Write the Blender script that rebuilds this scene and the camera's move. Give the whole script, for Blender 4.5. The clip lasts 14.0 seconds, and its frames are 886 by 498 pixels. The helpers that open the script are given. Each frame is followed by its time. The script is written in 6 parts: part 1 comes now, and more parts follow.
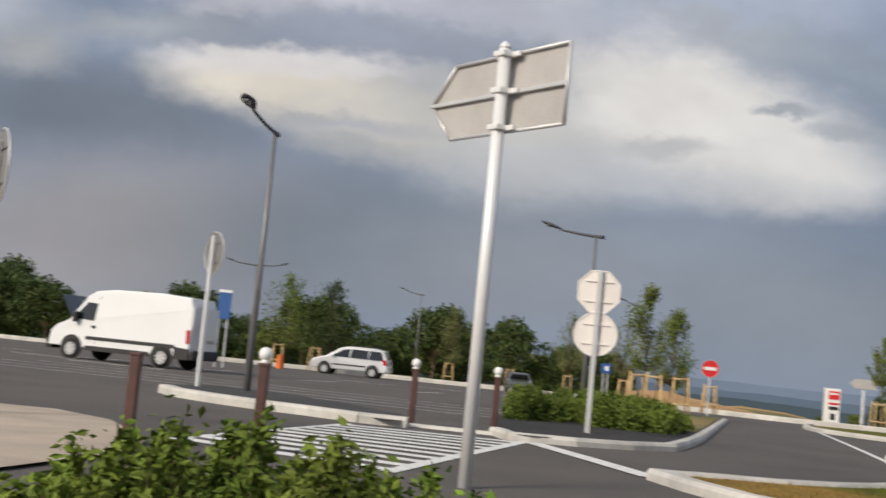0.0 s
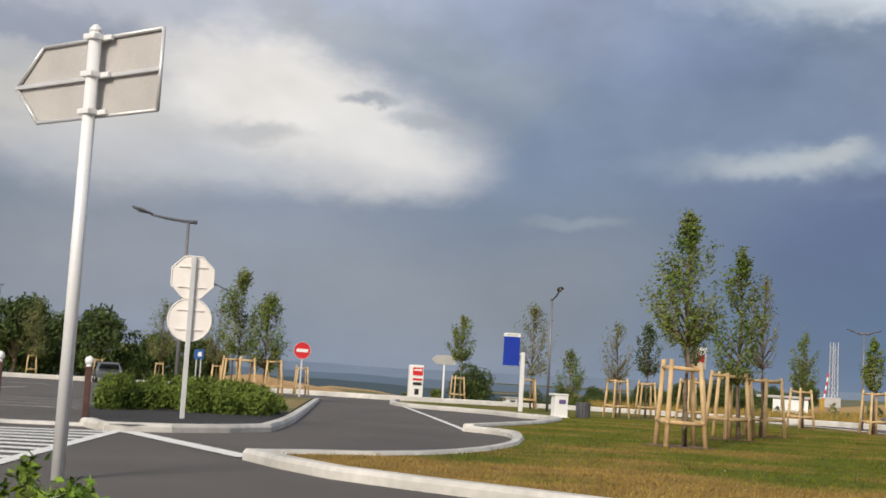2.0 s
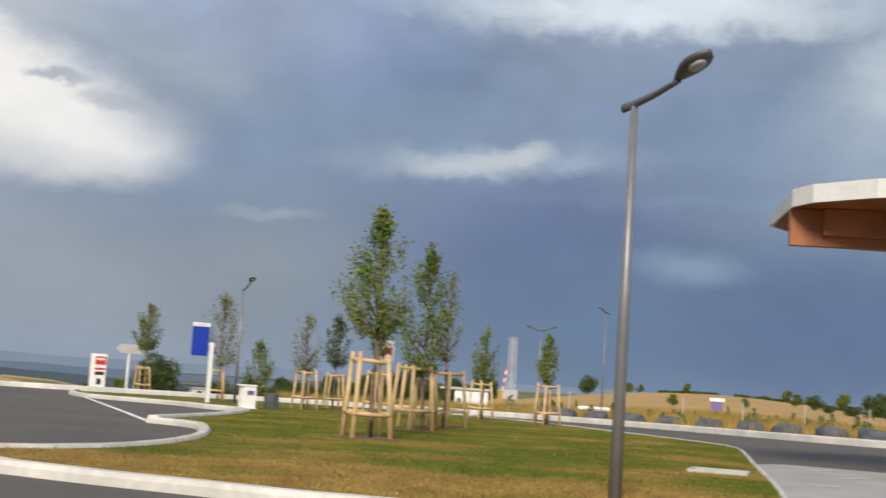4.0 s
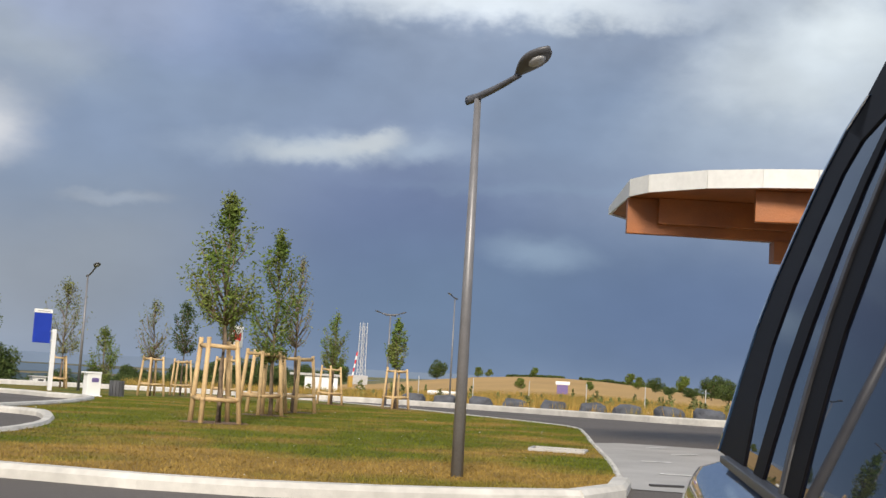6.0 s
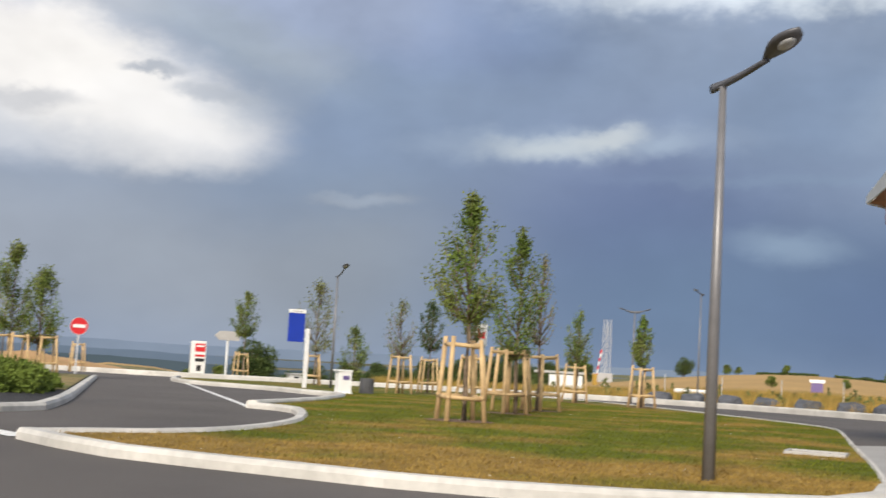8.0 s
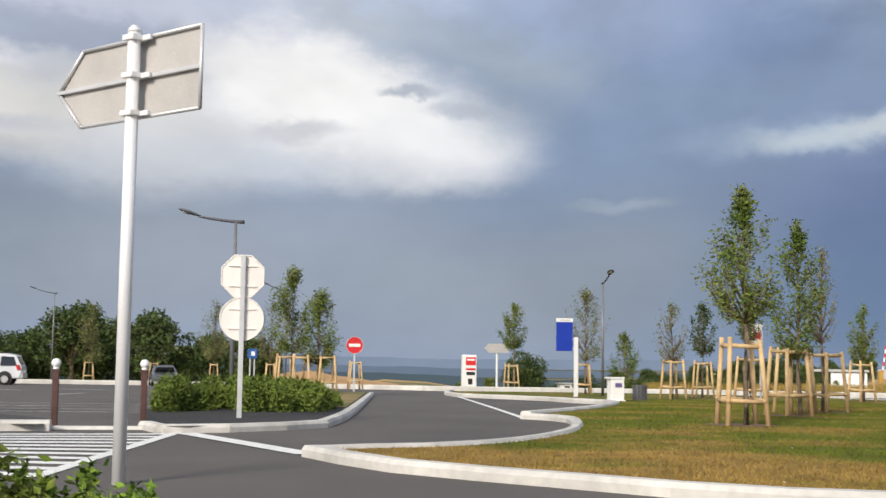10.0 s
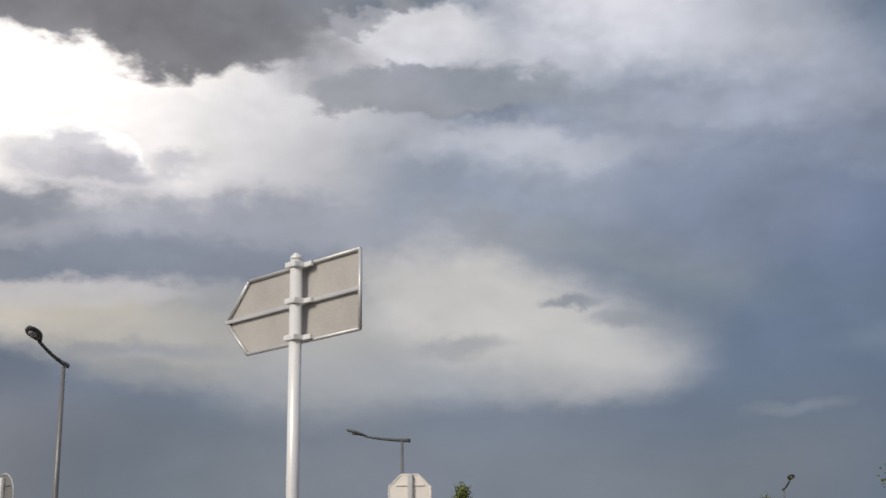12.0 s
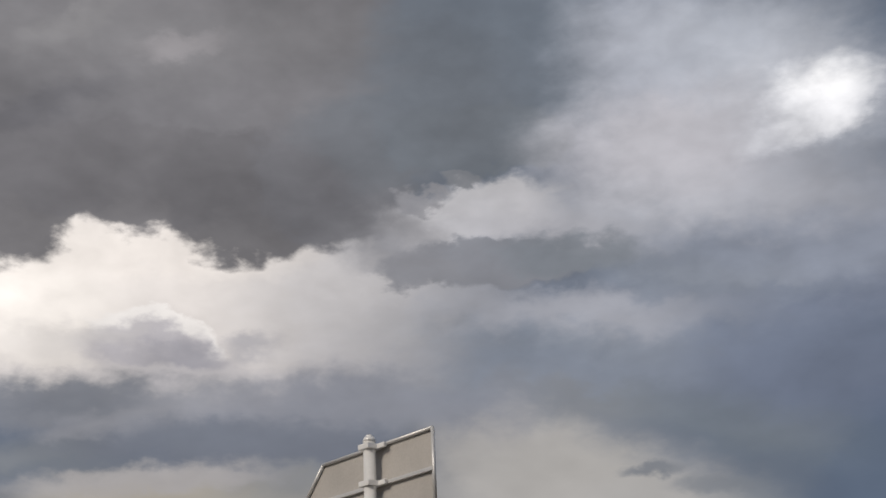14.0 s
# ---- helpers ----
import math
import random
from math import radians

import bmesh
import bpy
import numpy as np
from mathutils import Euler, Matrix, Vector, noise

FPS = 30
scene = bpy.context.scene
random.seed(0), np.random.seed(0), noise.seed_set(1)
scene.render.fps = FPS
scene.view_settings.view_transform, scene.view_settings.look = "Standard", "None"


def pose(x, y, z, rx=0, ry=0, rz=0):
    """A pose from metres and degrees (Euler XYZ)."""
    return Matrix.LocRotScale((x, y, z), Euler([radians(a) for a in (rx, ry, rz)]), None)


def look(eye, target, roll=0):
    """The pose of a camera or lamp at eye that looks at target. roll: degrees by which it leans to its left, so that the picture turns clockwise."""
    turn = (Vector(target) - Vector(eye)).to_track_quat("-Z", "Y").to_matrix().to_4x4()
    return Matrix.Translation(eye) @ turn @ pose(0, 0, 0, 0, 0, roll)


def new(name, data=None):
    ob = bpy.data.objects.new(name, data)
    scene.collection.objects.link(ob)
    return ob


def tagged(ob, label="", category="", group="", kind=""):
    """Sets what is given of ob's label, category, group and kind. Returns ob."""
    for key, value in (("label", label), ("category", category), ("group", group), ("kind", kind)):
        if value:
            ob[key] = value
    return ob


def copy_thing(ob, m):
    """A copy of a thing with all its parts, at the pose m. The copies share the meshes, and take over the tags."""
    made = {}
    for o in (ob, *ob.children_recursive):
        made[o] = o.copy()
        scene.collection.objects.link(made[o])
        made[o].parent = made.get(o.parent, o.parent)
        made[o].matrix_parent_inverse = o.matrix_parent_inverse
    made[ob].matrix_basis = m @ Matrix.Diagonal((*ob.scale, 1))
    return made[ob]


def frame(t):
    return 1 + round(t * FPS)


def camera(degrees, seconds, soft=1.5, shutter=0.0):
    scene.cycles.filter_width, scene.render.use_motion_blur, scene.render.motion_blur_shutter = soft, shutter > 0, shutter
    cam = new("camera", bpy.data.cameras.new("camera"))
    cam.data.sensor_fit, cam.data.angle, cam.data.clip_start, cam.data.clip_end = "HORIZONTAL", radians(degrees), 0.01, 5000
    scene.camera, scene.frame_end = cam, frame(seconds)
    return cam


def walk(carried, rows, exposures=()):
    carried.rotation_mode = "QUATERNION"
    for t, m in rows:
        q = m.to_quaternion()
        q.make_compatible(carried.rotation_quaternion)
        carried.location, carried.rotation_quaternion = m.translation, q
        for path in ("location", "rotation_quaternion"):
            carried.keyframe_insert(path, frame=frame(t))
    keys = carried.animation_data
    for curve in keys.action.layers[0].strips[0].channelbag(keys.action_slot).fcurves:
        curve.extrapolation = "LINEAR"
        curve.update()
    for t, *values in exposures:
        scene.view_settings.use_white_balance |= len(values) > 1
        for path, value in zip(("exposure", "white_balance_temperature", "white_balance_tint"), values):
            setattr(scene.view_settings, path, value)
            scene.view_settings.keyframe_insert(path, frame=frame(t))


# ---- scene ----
cam = camera(39.79, 14.0, soft=1.5, shutter=0.3)
PATH = [
    (0, pose(0.047, 0.293, 1.136, 94.79, -5.58, 5.71)),
    (0.5, pose(0.030, 0.212, 1.114, 94.40, -3.78, -1.50)),
    (1, pose(0.033, 0.133, 1.110, 93.60, -5.35, -4.89)),
    (1.5, pose(-0.006, 0.117, 1.109, 94.35, -6.66, -8.93)),
    (1.7, pose(-0.020, 0.104, 1.108, 93.48, -5.26, -11.82)),
    (2, pose(0.007, 0.034, 1.113, 95.55, -3.30, -13.15)),
    (2.5, pose(0.015, 0.044, 1.102, 96.30, -2.82, -15.41)),
    (3, pose(0.023, 0.012, 1.104, 96.17, -3.96, -16.14)),
    (3.5, pose(0.019, 0.100, 1.127, 95.72, -4.00, -21.97)),
    (4, pose(-0.011, 0.027, 1.121, 96.03, -3.83, -27.59)),
    (4.2, pose(0.025, 0.006, 1.112, 95.87, -3.93, -29.89)),
    (6.3, pose(-0.179, -0.296, 1.094, 95.80, -3.29, -34.60)),
    (6.5, pose(-0.192, -0.280, 1.090, 95.79, -3.25, -34.60)),
    (7, pose(-0.156, -0.256, 1.092, 95.51, -2.93, -33.35)),
    (7.5, pose(-0.137, -0.213, 1.101, 95.31, -2.83, -30.98)),
    (8, pose(-0.038, -0.095, 1.119, 95.02, -3.31, -23.19)),
    (8.2, pose(-0.016, -0.059, 1.123, 94.52, -2.91, -21.63)),
    (10.3, pose(0.011, 0.232, 1.098, 95.52, -0.43, -9.84)),
    (10.5, pose(0.024, 0.217, 1.103, 97.84, 0.12, -9.26)),
    (11, pose(0.070, 0.298, 1.105, 101.21, 0.73, -4.47)),
    (11.5, pose(0.039, 0.218, 1.112, 103.60, 0.68, -3.91)),
    (12, pose(0.046, 0.236, 1.099, 104.92, 0.80, -2.73)),
    (12.5, pose(0.044, 0.238, 1.123, 106.94, 0.59, -0.14)),
    (13, pose(0.035, 0.246, 1.125, 111.00, 2.11, 0.98)),
    (13.5, pose(0.026, 0.230, 1.113, 113.08, 2.01, 1.16)),
    (14, pose(0.073, 0.194, 1.120, 113.08, 2.30, 1.31)),
]
walk(cam, PATH, [(0.0, 0.4, 6500, 10), (1.5, 0.52, 6500, 10), (3.0, 0.52, 6500, 10), (4.0, 0.68, 6450, 9), (6.5, 0.78, 6450, 10), (8.2, 0.8, 6450, 10), (10.5, 0.7, 6250, 10), (11.2, 0.42, 6300, 10), (12.0, 0.02, 6400, 10), (12.5, -0.15, 6450, 11), (13.5, -0.42, 6480, 11), (14.0, -0.45, 6550, 11)])

# ---- light: storm sky and a low sun behind the camera ----
SUN_EL, SUN_AZ = 30.0, 218.0
sun = new("sun", bpy.data.lights.new("sun", "SUN"))
sun.data.energy, sun.data.angle, sun.data.color = 2.6, radians(16), (1.0, 0.9, 0.76)
sa, se = radians(SUN_AZ), radians(SUN_EL)
sun.matrix_world = look((0, 0, 60), (-math.sin(sa) * math.cos(se) * 60, -math.cos(sa) * math.cos(se) * 60, 60 - math.sin(se) * 60))

world = bpy.data.worlds.new("storm_sky")
scene.world = world
world.use_nodes = True
wt = world.node_tree
wt.nodes.clear()


def wn(kind, **kw):
    n = wt.nodes.new(kind)
    for k, v in kw.items():
        n.inputs[int(k[1:])].default_value = v
    return n


def wmath(op, a, b=None, c=None):
    n = wt.nodes.new("ShaderNodeMath")
    n.operation = op
    for i, v in enumerate((a, b, c)):
        if v is None:
            continue
        if isinstance(v, (int, float)):
            n.inputs[i].default_value = v
        else:
            wt.links.new(v, n.inputs[i])
    return n.outputs[0]


def wnoise(vec, scale, detail=5.0, rough=0.55):
    n = wt.nodes.new("ShaderNodeTexNoise")
    n.inputs["Scale"].default_value, n.inputs["Detail"].default_value, n.inputs["Roughness"].default_value = scale, detail, rough
    wt.links.new(vec, n.inputs["Vector"])
    return n


def wmix(fac, a, b, blend="MIX"):
    n = wt.nodes.new("ShaderNodeMix")
    n.data_type, n.blend_type = "RGBA", blend
    for s, v in ((n.inputs[0], fac), (n.inputs[6], a), (n.inputs[7], b)):
        if isinstance(v, (int, float)):
            s.default_value = v
        elif isinstance(v, tuple):
            s.default_value = (*v, 1)
        else:
            wt.links.new(v, s)
    return n.outputs[2]


def wramp(val, a, b, lo=0.0, hi=1.0):
    n = wt.nodes.new("ShaderNodeMapRange")
    n.interpolation_type = "SMOOTHSTEP"
    for i, v in enumerate((a, b, lo, hi)):
        n.inputs[i + 1].default_value = v
    wt.links.new(val, n.inputs[0])
    return n.outputs[0]


coord = wt.nodes.new("ShaderNodeTexCoord")
way = coord.outputs["Generated"]
sep = wt.nodes.new("ShaderNodeSeparateXYZ")
wt.links.new(way, sep.inputs[0])
azim = wmath("MULTIPLY", wmath("ARCTAN2", sep.outputs[0], sep.outputs[1]), 57.2958)
elev = wmath("MULTIPLY", wmath("ARCSINE", sep.outputs[2]), 57.2958)
# clouds are stretched flat towards the horizon
flat = wt.nodes.new("ShaderNodeVectorMath")
flat.operation = "MULTIPLY"
flat.inputs[1].default_value = (1, 1, 1.7)
wt.links.new(way, flat.inputs[0])
flatv = flat.outputs[0]
n_big, n_mid, n_fine = wnoise(flatv, 5.0, 4.0), wnoise(flatv, 9.0, 4.0, 0.5), wnoise(flatv, 34.0, 4.0, 0.5)
n_mid.inputs["Distortion"].default_value, n_fine.inputs["Distortion"].default_value = 0.2, 0.15
n_edge = wnoise(flatv, 110.0, 3.0, 0.55)
# rain veils low down are smooth, the cloud base overhead is ragged
ragged = wramp(elev, 3.0, 22.0, 0.35, 1.0)
spread = wt.nodes.new("ShaderNodeSeparateXYZ")
wt.links.new(n_mid.outputs["Color"], spread.inputs[0])
spread2 = wt.nodes.new("ShaderNodeSeparateXYZ")
wt.links.new(n_fine.outputs["Color"], spread2.inputs[0])
spread3 = wt.nodes.new("ShaderNodeSeparateXYZ")
wt.links.new(n_edge.outputs["Color"], spread3.inputs[0])


def wobble(axis, mid, fine, edge):
    """Displacement in degrees from three sizes of noise."""
    w = 0.0
    for node, amp in ((spread, mid), (spread2, fine), (spread3, edge)):
        w = wmath("MULTIPLY_ADD", wmath("SUBTRACT", node.outputs[axis], 0.5), amp, w)
    return w


wob_a, wob_e = wobble(0, 3.4, 2.3, 0.6), wobble(1, 2.3, 1.9, 0.55)
place = wt.nodes.new("ShaderNodeCombineXYZ")
wt.links.new(wmath("MULTIPLY_ADD", wob_a, ragged, azim), place.inputs[0])
wt.links.new(wmath("MULTIPLY_ADD", wob_e, ragged, elev), place.inputs[1])
place.inputs[2].default_value = 1.0
placev = place.outputs[0]

nishita = wt.nodes.new("ShaderNodeTexSky")
nishita.sky_type, nishita.sun_disc = "NISHITA", False
nishita.sun_elevation, nishita.sun_rotation = se, sa
clear = wmix(1.0, nishita.outputs[0], (0.08, 0.08, 0.08), "MULTIPLY")
general = wmix(wramp(n_big.outputs[0], 0.35, 0.68), (0.15, 0.19, 0.265), (0.50, 0.51, 0.54))
sky_col = wmix(0.93, clear, general)
# the storm ahead is one deep slate mass
ahead = wt.nodes.new("ShaderNodeVectorMath")
ahead.operation = "DOT_PRODUCT"
ahead.inputs[1].default_value = (0.29, 0.95, 0.1)
wt.links.new(way, ahead.inputs[0])
sky_col = wmix(wramp(ahead.outputs["Value"], 0.6, 0.86), sky_col, (0.168, 0.208, 0.28))


def cloud(az, el, ra, re, col, w=1.0, soft=0.8, tilt=0.0):
    """One cloud mass at azimuth az and elevation el (degrees), with its radii and colour."""
    global sky_col
    c, q = math.cos(radians(tilt)), math.sin(radians(tilt))
    uv = wt.nodes.new("ShaderNodeCombineXYZ")
    for i, (ux, uy, r) in enumerate(((c, q, ra), (-q, c, re))):
        n = wt.nodes.new("ShaderNodeVectorMath")
        n.operation = "DOT_PRODUCT"
        n.inputs[1].default_value = (ux / r, uy / r, -(ux * az + uy * el) / r)
        wt.links.new(placev, n.inputs[0])
        wt.links.new(n.outputs["Value"], uv.inputs[i])
    d = wt.nodes.new("ShaderNodeVectorMath")
    d.operation = "LENGTH"
    wt.links.new(uv.outputs[0], d.inputs[0])
    sky_col = wmix(wramp(d.outputs["Value"], max(0.0, 1 - soft), 1 + soft, w, 0.0), sky_col, col)


# storm veil and dark blue mass ahead
cloud(-21.3, 3.7, 10.8, 3.83, (0.248, 0.238, 0.245), 0.9, 0.8, 6)
cloud(-8.4, 4.8, 9.3, 2.91, (0.132, 0.159, 0.192), 0.85, 0.8, 5)
cloud(-1.8, 3.9, 7.5, 3.02, (0.23, 0.247, 0.277), 0.7, 0.9, 5)
cloud(11.5, 3.8, 8.7, 3.93, (0.197, 0.219, 0.251), 0.85, 0.8, 4)
cloud(18.7, 7.4, 6.8, 2.38, (0.13, 0.171, 0.241), 0.85, 0.8, 3)
cloud(21.0, 13.1, 8.6, 3.13, (0.13, 0.177, 0.27), 0.92, 0.8, 2)
cloud(32.9, 6.1, 7.6, 4.28, (0.086, 0.114, 0.2), 0.92, 0.8, 2)
cloud(19.2, 3.7, 5.0, 3.06, (0.169, 0.192, 0.222), 0.8, 0.9, 4)
cloud(21.8, 12.5, 6.8, 2.30, (0.152, 0.195, 0.27), 0.85, 0.8, 5)
cloud(37.5, 2.8, 12.8, 3.93, (0.088, 0.129, 0.197), 0.92, 0.8, 3)
cloud(46.6, 3.3, 7.3, 3.34, (0.074, 0.108, 0.185), 0.85, 0.8, 2)
cloud(39.7, 11.9, 6.0, 2.88, (0.137, 0.183, 0.263), 0.85, 0.8, 1)
cloud(38.7, 5.9, 2.0, 0.63, (0.18, 0.238, 0.312), 0.7, 0.9, -5)
cloud(19.0, 7.1, 1.8, 0.23, (0.231, 0.245, 0.263), 0.6, 0.9, 5)
cloud(19.0, 7.1, 1.5, 0.24, (0.194, 0.236, 0.301), 0.6, 0.9, 3)
cloud(39.9, 8.9, 6.5, 0.26, (0.152, 0.204, 0.281), 0.4, 0.9, 2)
# grey shelf over the bright cloud
cloud(5.5, 16.0, 8.0, 1.40, (0.305, 0.322, 0.351), 0.9, 0.7, -6)
cloud(12.8, 14.7, 4.6, 1.57, (0.23, 0.269, 0.321), 0.85, 0.8, -20)
cloud(26.1, 17.1, 7.6, 1.26, (0.234, 0.281, 0.364), 0.85, 0.8, -0)
cloud(34.5, 17.3, 3.1, 1.22, (0.297, 0.334, 0.401), 0.7, 0.8, -2)
cloud(36.7, 17.4, 8.8, 1.02, (0.467, 0.508, 0.54), 0.85, 0.7, 1)
cloud(51.2, 14.8, 5.4, 3.26, (0.362, 0.401, 0.429), 0.92, 0.8, 18)
cloud(53.2, 16.2, 2.2, 1.22, (0.417, 0.455, 0.473), 0.7, 0.9, -2)
cloud(14.9, 13.9, 3.2, 1.35, (0.231, 0.266, 0.312), 0.8, 0.8, 8)
cloud(46.3, 11.3, 3.8, 1.29, (0.205, 0.252, 0.32), 0.6, 0.9, 1)
cloud(-23.2, 9.3, 6.6, 1.89, (0.127, 0.145, 0.177), 0.9, 0.7, 2)
cloud(-25.9, 11.5, 1.7, 0.93, (0.31, 0.316, 0.326), 0.85, 0.8, 10)
cloud(-22.0, 13.0, 2.3, 0.60, (0.278, 0.292, 0.314), 0.7, 0.8, 9)
cloud(-9.4, 14.3, 4.0, 0.88, (0.164, 0.185, 0.224), 0.9, 0.7, 1)
cloud(-17.4, 14.1, 3.7, 0.76, (0.335, 0.351, 0.365), 0.8, 0.8, 8)
# warm bright cloud
cloud(-14.5, 11.5, 5.0, 1.35, (0.582, 0.535, 0.461), 0.95, 0.6, -1)
cloud(-10.6, 10.0, 3.7, 1.31, (0.47, 0.447, 0.407), 0.85, 0.7, -6)
cloud(-11.9, 10.0, 2.7, 0.29, (0.286, 0.296, 0.306), 0.75, 0.8, 2)
cloud(-10.5, 9.1, 2.9, 0.42, (0.248, 0.264, 0.282), 0.6, 0.8, -2)
cloud(-4.7, 10.8, 6.4, 1.97, (0.459, 0.442, 0.411), 0.85, 0.7, -5)
cloud(-3.2, 8.8, 4.2, 1.50, (0.393, 0.398, 0.411), 0.75, 0.8, -2)
cloud(2.6, 13.1, 4.9, 2.43, (0.533, 0.518, 0.508), 0.95, 0.45, -14)
cloud(6.2, 11.3, 6.1, 2.73, (0.562, 0.546, 0.525), 0.95, 0.5, -11)
cloud(10.2, 10.0, 4.0, 1.73, (0.527, 0.518, 0.508), 0.9, 0.6, -5)
cloud(2.2, 15.1, 1.6, 0.95, (0.489, 0.48, 0.482), 0.8, 0.4, 7)
cloud(4.8, 8.7, 6.6, 0.93, (0.393, 0.403, 0.421), 0.6, 0.9, -1)
cloud(3.5, 10.3, 2.2, 0.44, (0.357, 0.361, 0.374), 0.85, 0.6, 4)
cloud(9.1, 12.4, 1.4, 0.29, (0.244, 0.265, 0.301), 0.85, 0.6, -1)
cloud(11.7, 11.5, 1.6, 0.34, (0.282, 0.301, 0.334), 0.75, 0.7, -5)
cloud(13.6, 11.1, 1.9, 1.05, (0.244, 0.277, 0.325), 0.6, 0.9, 4)
# bright gap in the dark blue
cloud(28.8, 10.2, 5.6, 0.68, (0.231, 0.278, 0.344), 0.8, 0.9, 4)
cloud(27.9, 10.0, 2.8, 0.52, (0.328, 0.36, 0.383), 0.8, 0.8, 4)
cloud(30.5, 10.5, 1.4, 0.45, (0.345, 0.373, 0.392), 0.8, 0.6, 8)
cloud(33.0, 10.1, 1.1, 0.42, (0.231, 0.282, 0.352), 0.6, 0.9, 18)
# grey folds between the bright cloud and the tower
cloud(1.8, 21.9, 4.8, 0.93, (0.188, 0.206, 0.249), 0.85, 0.5, -1)
cloud(8.9, 24.0, 5.6, 1.54, (0.459, 0.478, 0.528), 0.85, 0.8, -3)
cloud(-0.4, 16.1, 4.9, 1.19, (0.285, 0.308, 0.366), 0.85, 0.7, -0)
cloud(11.5, 17.9, 6.9, 1.83, (0.253, 0.286, 0.366), 0.85, 0.8, -13)
cloud(20.6, 15.7, 5.7, 2.03, (0.127, 0.17, 0.277), 0.8, 0.8, -11)
cloud(19.6, 19.1, 5.8, 1.27, (0.269, 0.303, 0.395), 0.75, 0.8, -6)
cloud(19.3, 21.7, 6.2, 1.51, (0.366, 0.397, 0.481), 0.85, 0.8, -7)
cloud(-9.1, 17.7, 7.0, 1.03, (0.459, 0.461, 0.51), 0.85, 0.8, 2)
cloud(-13.6, 15.6, 6.7, 0.76, (0.285, 0.303, 0.356), 0.75, 0.7, 3)
cloud(-12.0, 14.2, 7.0, 0.97, (0.209, 0.231, 0.285), 0.9, 0.6, 2)
cloud(-8.1, 13.7, 4.5, 0.52, (0.237, 0.258, 0.315), 0.8, 0.6, 2)
cloud(-14.1, 12.5, 5.3, 0.60, (0.558, 0.536, 0.54), 0.85, 0.6, 3)
cloud(-10.5, 9.9, 2.8, 0.36, (0.311, 0.321, 0.366), 0.6, 0.8, 2)
# bright tower under the dark base
cloud(-16.6, 20.9, 12.6, 4.82, (0.932, 0.874, 0.841), 0.96, 0.35, 1)
cloud(-20.2, 20.6, 4.7, 2.75, (1.278, 1.208, 1.135), 0.95, 0.7, 4)
cloud(-10.7, 21.6, 5.6, 2.08, (1.033, 0.972, 0.927), 0.85, 0.7, 0)
cloud(-4.5, 20.6, 5.4, 2.89, (0.665, 0.649, 0.66), 0.85, 0.7, -2)
cloud(-16.7, 22.8, 7.1, 1.02, (1.208, 1.13, 1.06), 0.7, 0.8, 2)
cloud(-14.8, 18.8, 3.3, 1.27, (1.141, 1.097, 1.06), 0.95, 0.1, -4)
cloud(-15.0, 18.3, 3.2, 1.17, (0.602, 0.579, 0.62), 0.9, 0.3, -2)
cloud(-13.0, 17.9, 2.4, 0.72, (0.461, 0.454, 0.503), 0.75, 0.6, 1)
cloud(-10.0, 18.7, 1.1, 0.42, (0.435, 0.435, 0.483), 0.6, 0.8, 0)
cloud(-17.7, 18.8, 2.6, 0.51, (0.856, 0.819, 0.805), 0.6, 0.8, 3)
cloud(-15.6, 17.4, 6.1, 0.33, (0.765, 0.731, 0.734), 0.7, 0.7, 1)
cloud(-18.8, 16.2, 6.7, 0.85, (0.251, 0.27, 0.316), 0.9, 0.6, 2)
cloud(-6.7, 15.9, 6.5, 1.29, (0.364, 0.375, 0.425), 0.8, 0.7, -2)
cloud(-16.7, 14.7, 2.5, 0.50, (0.487, 0.487, 0.524), 0.7, 0.7, 1)
cloud(-10.2, 14.2, 6.9, 1.07, (0.233, 0.256, 0.311), 0.85, 0.6, -1)
# slate folds to the right
cloud(8.2, 18.3, 8.7, 1.56, (0.337, 0.374, 0.443), 0.85, 0.7, -6)
cloud(5.8, 19.7, 7.1, 0.89, (0.529, 0.536, 0.587), 0.7, 0.8, -5)
cloud(17.2, 16.3, 5.8, 2.25, (0.212, 0.25, 0.339), 0.92, 0.7, -8)
cloud(12.6, 20.9, 6.0, 0.93, (0.387, 0.42, 0.486), 0.7, 0.8, -8)
cloud(17.7, 19.3, 1.8, 0.40, (0.27, 0.308, 0.389), 0.7, 0.6, -9)
cloud(16.5, 21.8, 6.6, 1.28, (0.362, 0.4, 0.486), 0.75, 0.8, -10)
cloud(14.5, 24.6, 6.9, 1.54, (0.626, 0.635, 0.691), 0.8, 0.8, -9)
cloud(5.6, 17.2, 4.6, 0.68, (0.292, 0.331, 0.408), 0.7, 0.7, -5)
# dark base overhead
cloud(-32.8, 27.1, 10.3, 6.01, (0.27, 0.265, 0.282), 0.98, 0.12, 10)
cloud(-14.5, 31.5, 15.7, 6.14, (0.255, 0.25, 0.266), 0.98, 0.2, 1)
cloud(-21.7, 25.3, 3.4, 3.19, (0.226, 0.221, 0.236), 0.97, 0.12, 6)
cloud(-19.4, 26.2, 3.5, 2.17, (0.235, 0.23, 0.246), 0.97, 0.12, 5)
cloud(-15.6, 26.0, 4.2, 2.57, (0.226, 0.221, 0.236), 0.97, 0.12, 3)
cloud(-10.5, 25.5, 4.3, 2.82, (0.207, 0.203, 0.217), 0.97, 0.12, 1)
cloud(-5.9, 26.1, 4.1, 2.84, (0.221, 0.221, 0.241), 0.97, 0.14, -1)
cloud(-2.9, 28.4, 4.2, 2.37, (0.216, 0.226, 0.251), 0.9, 0.3, -2)
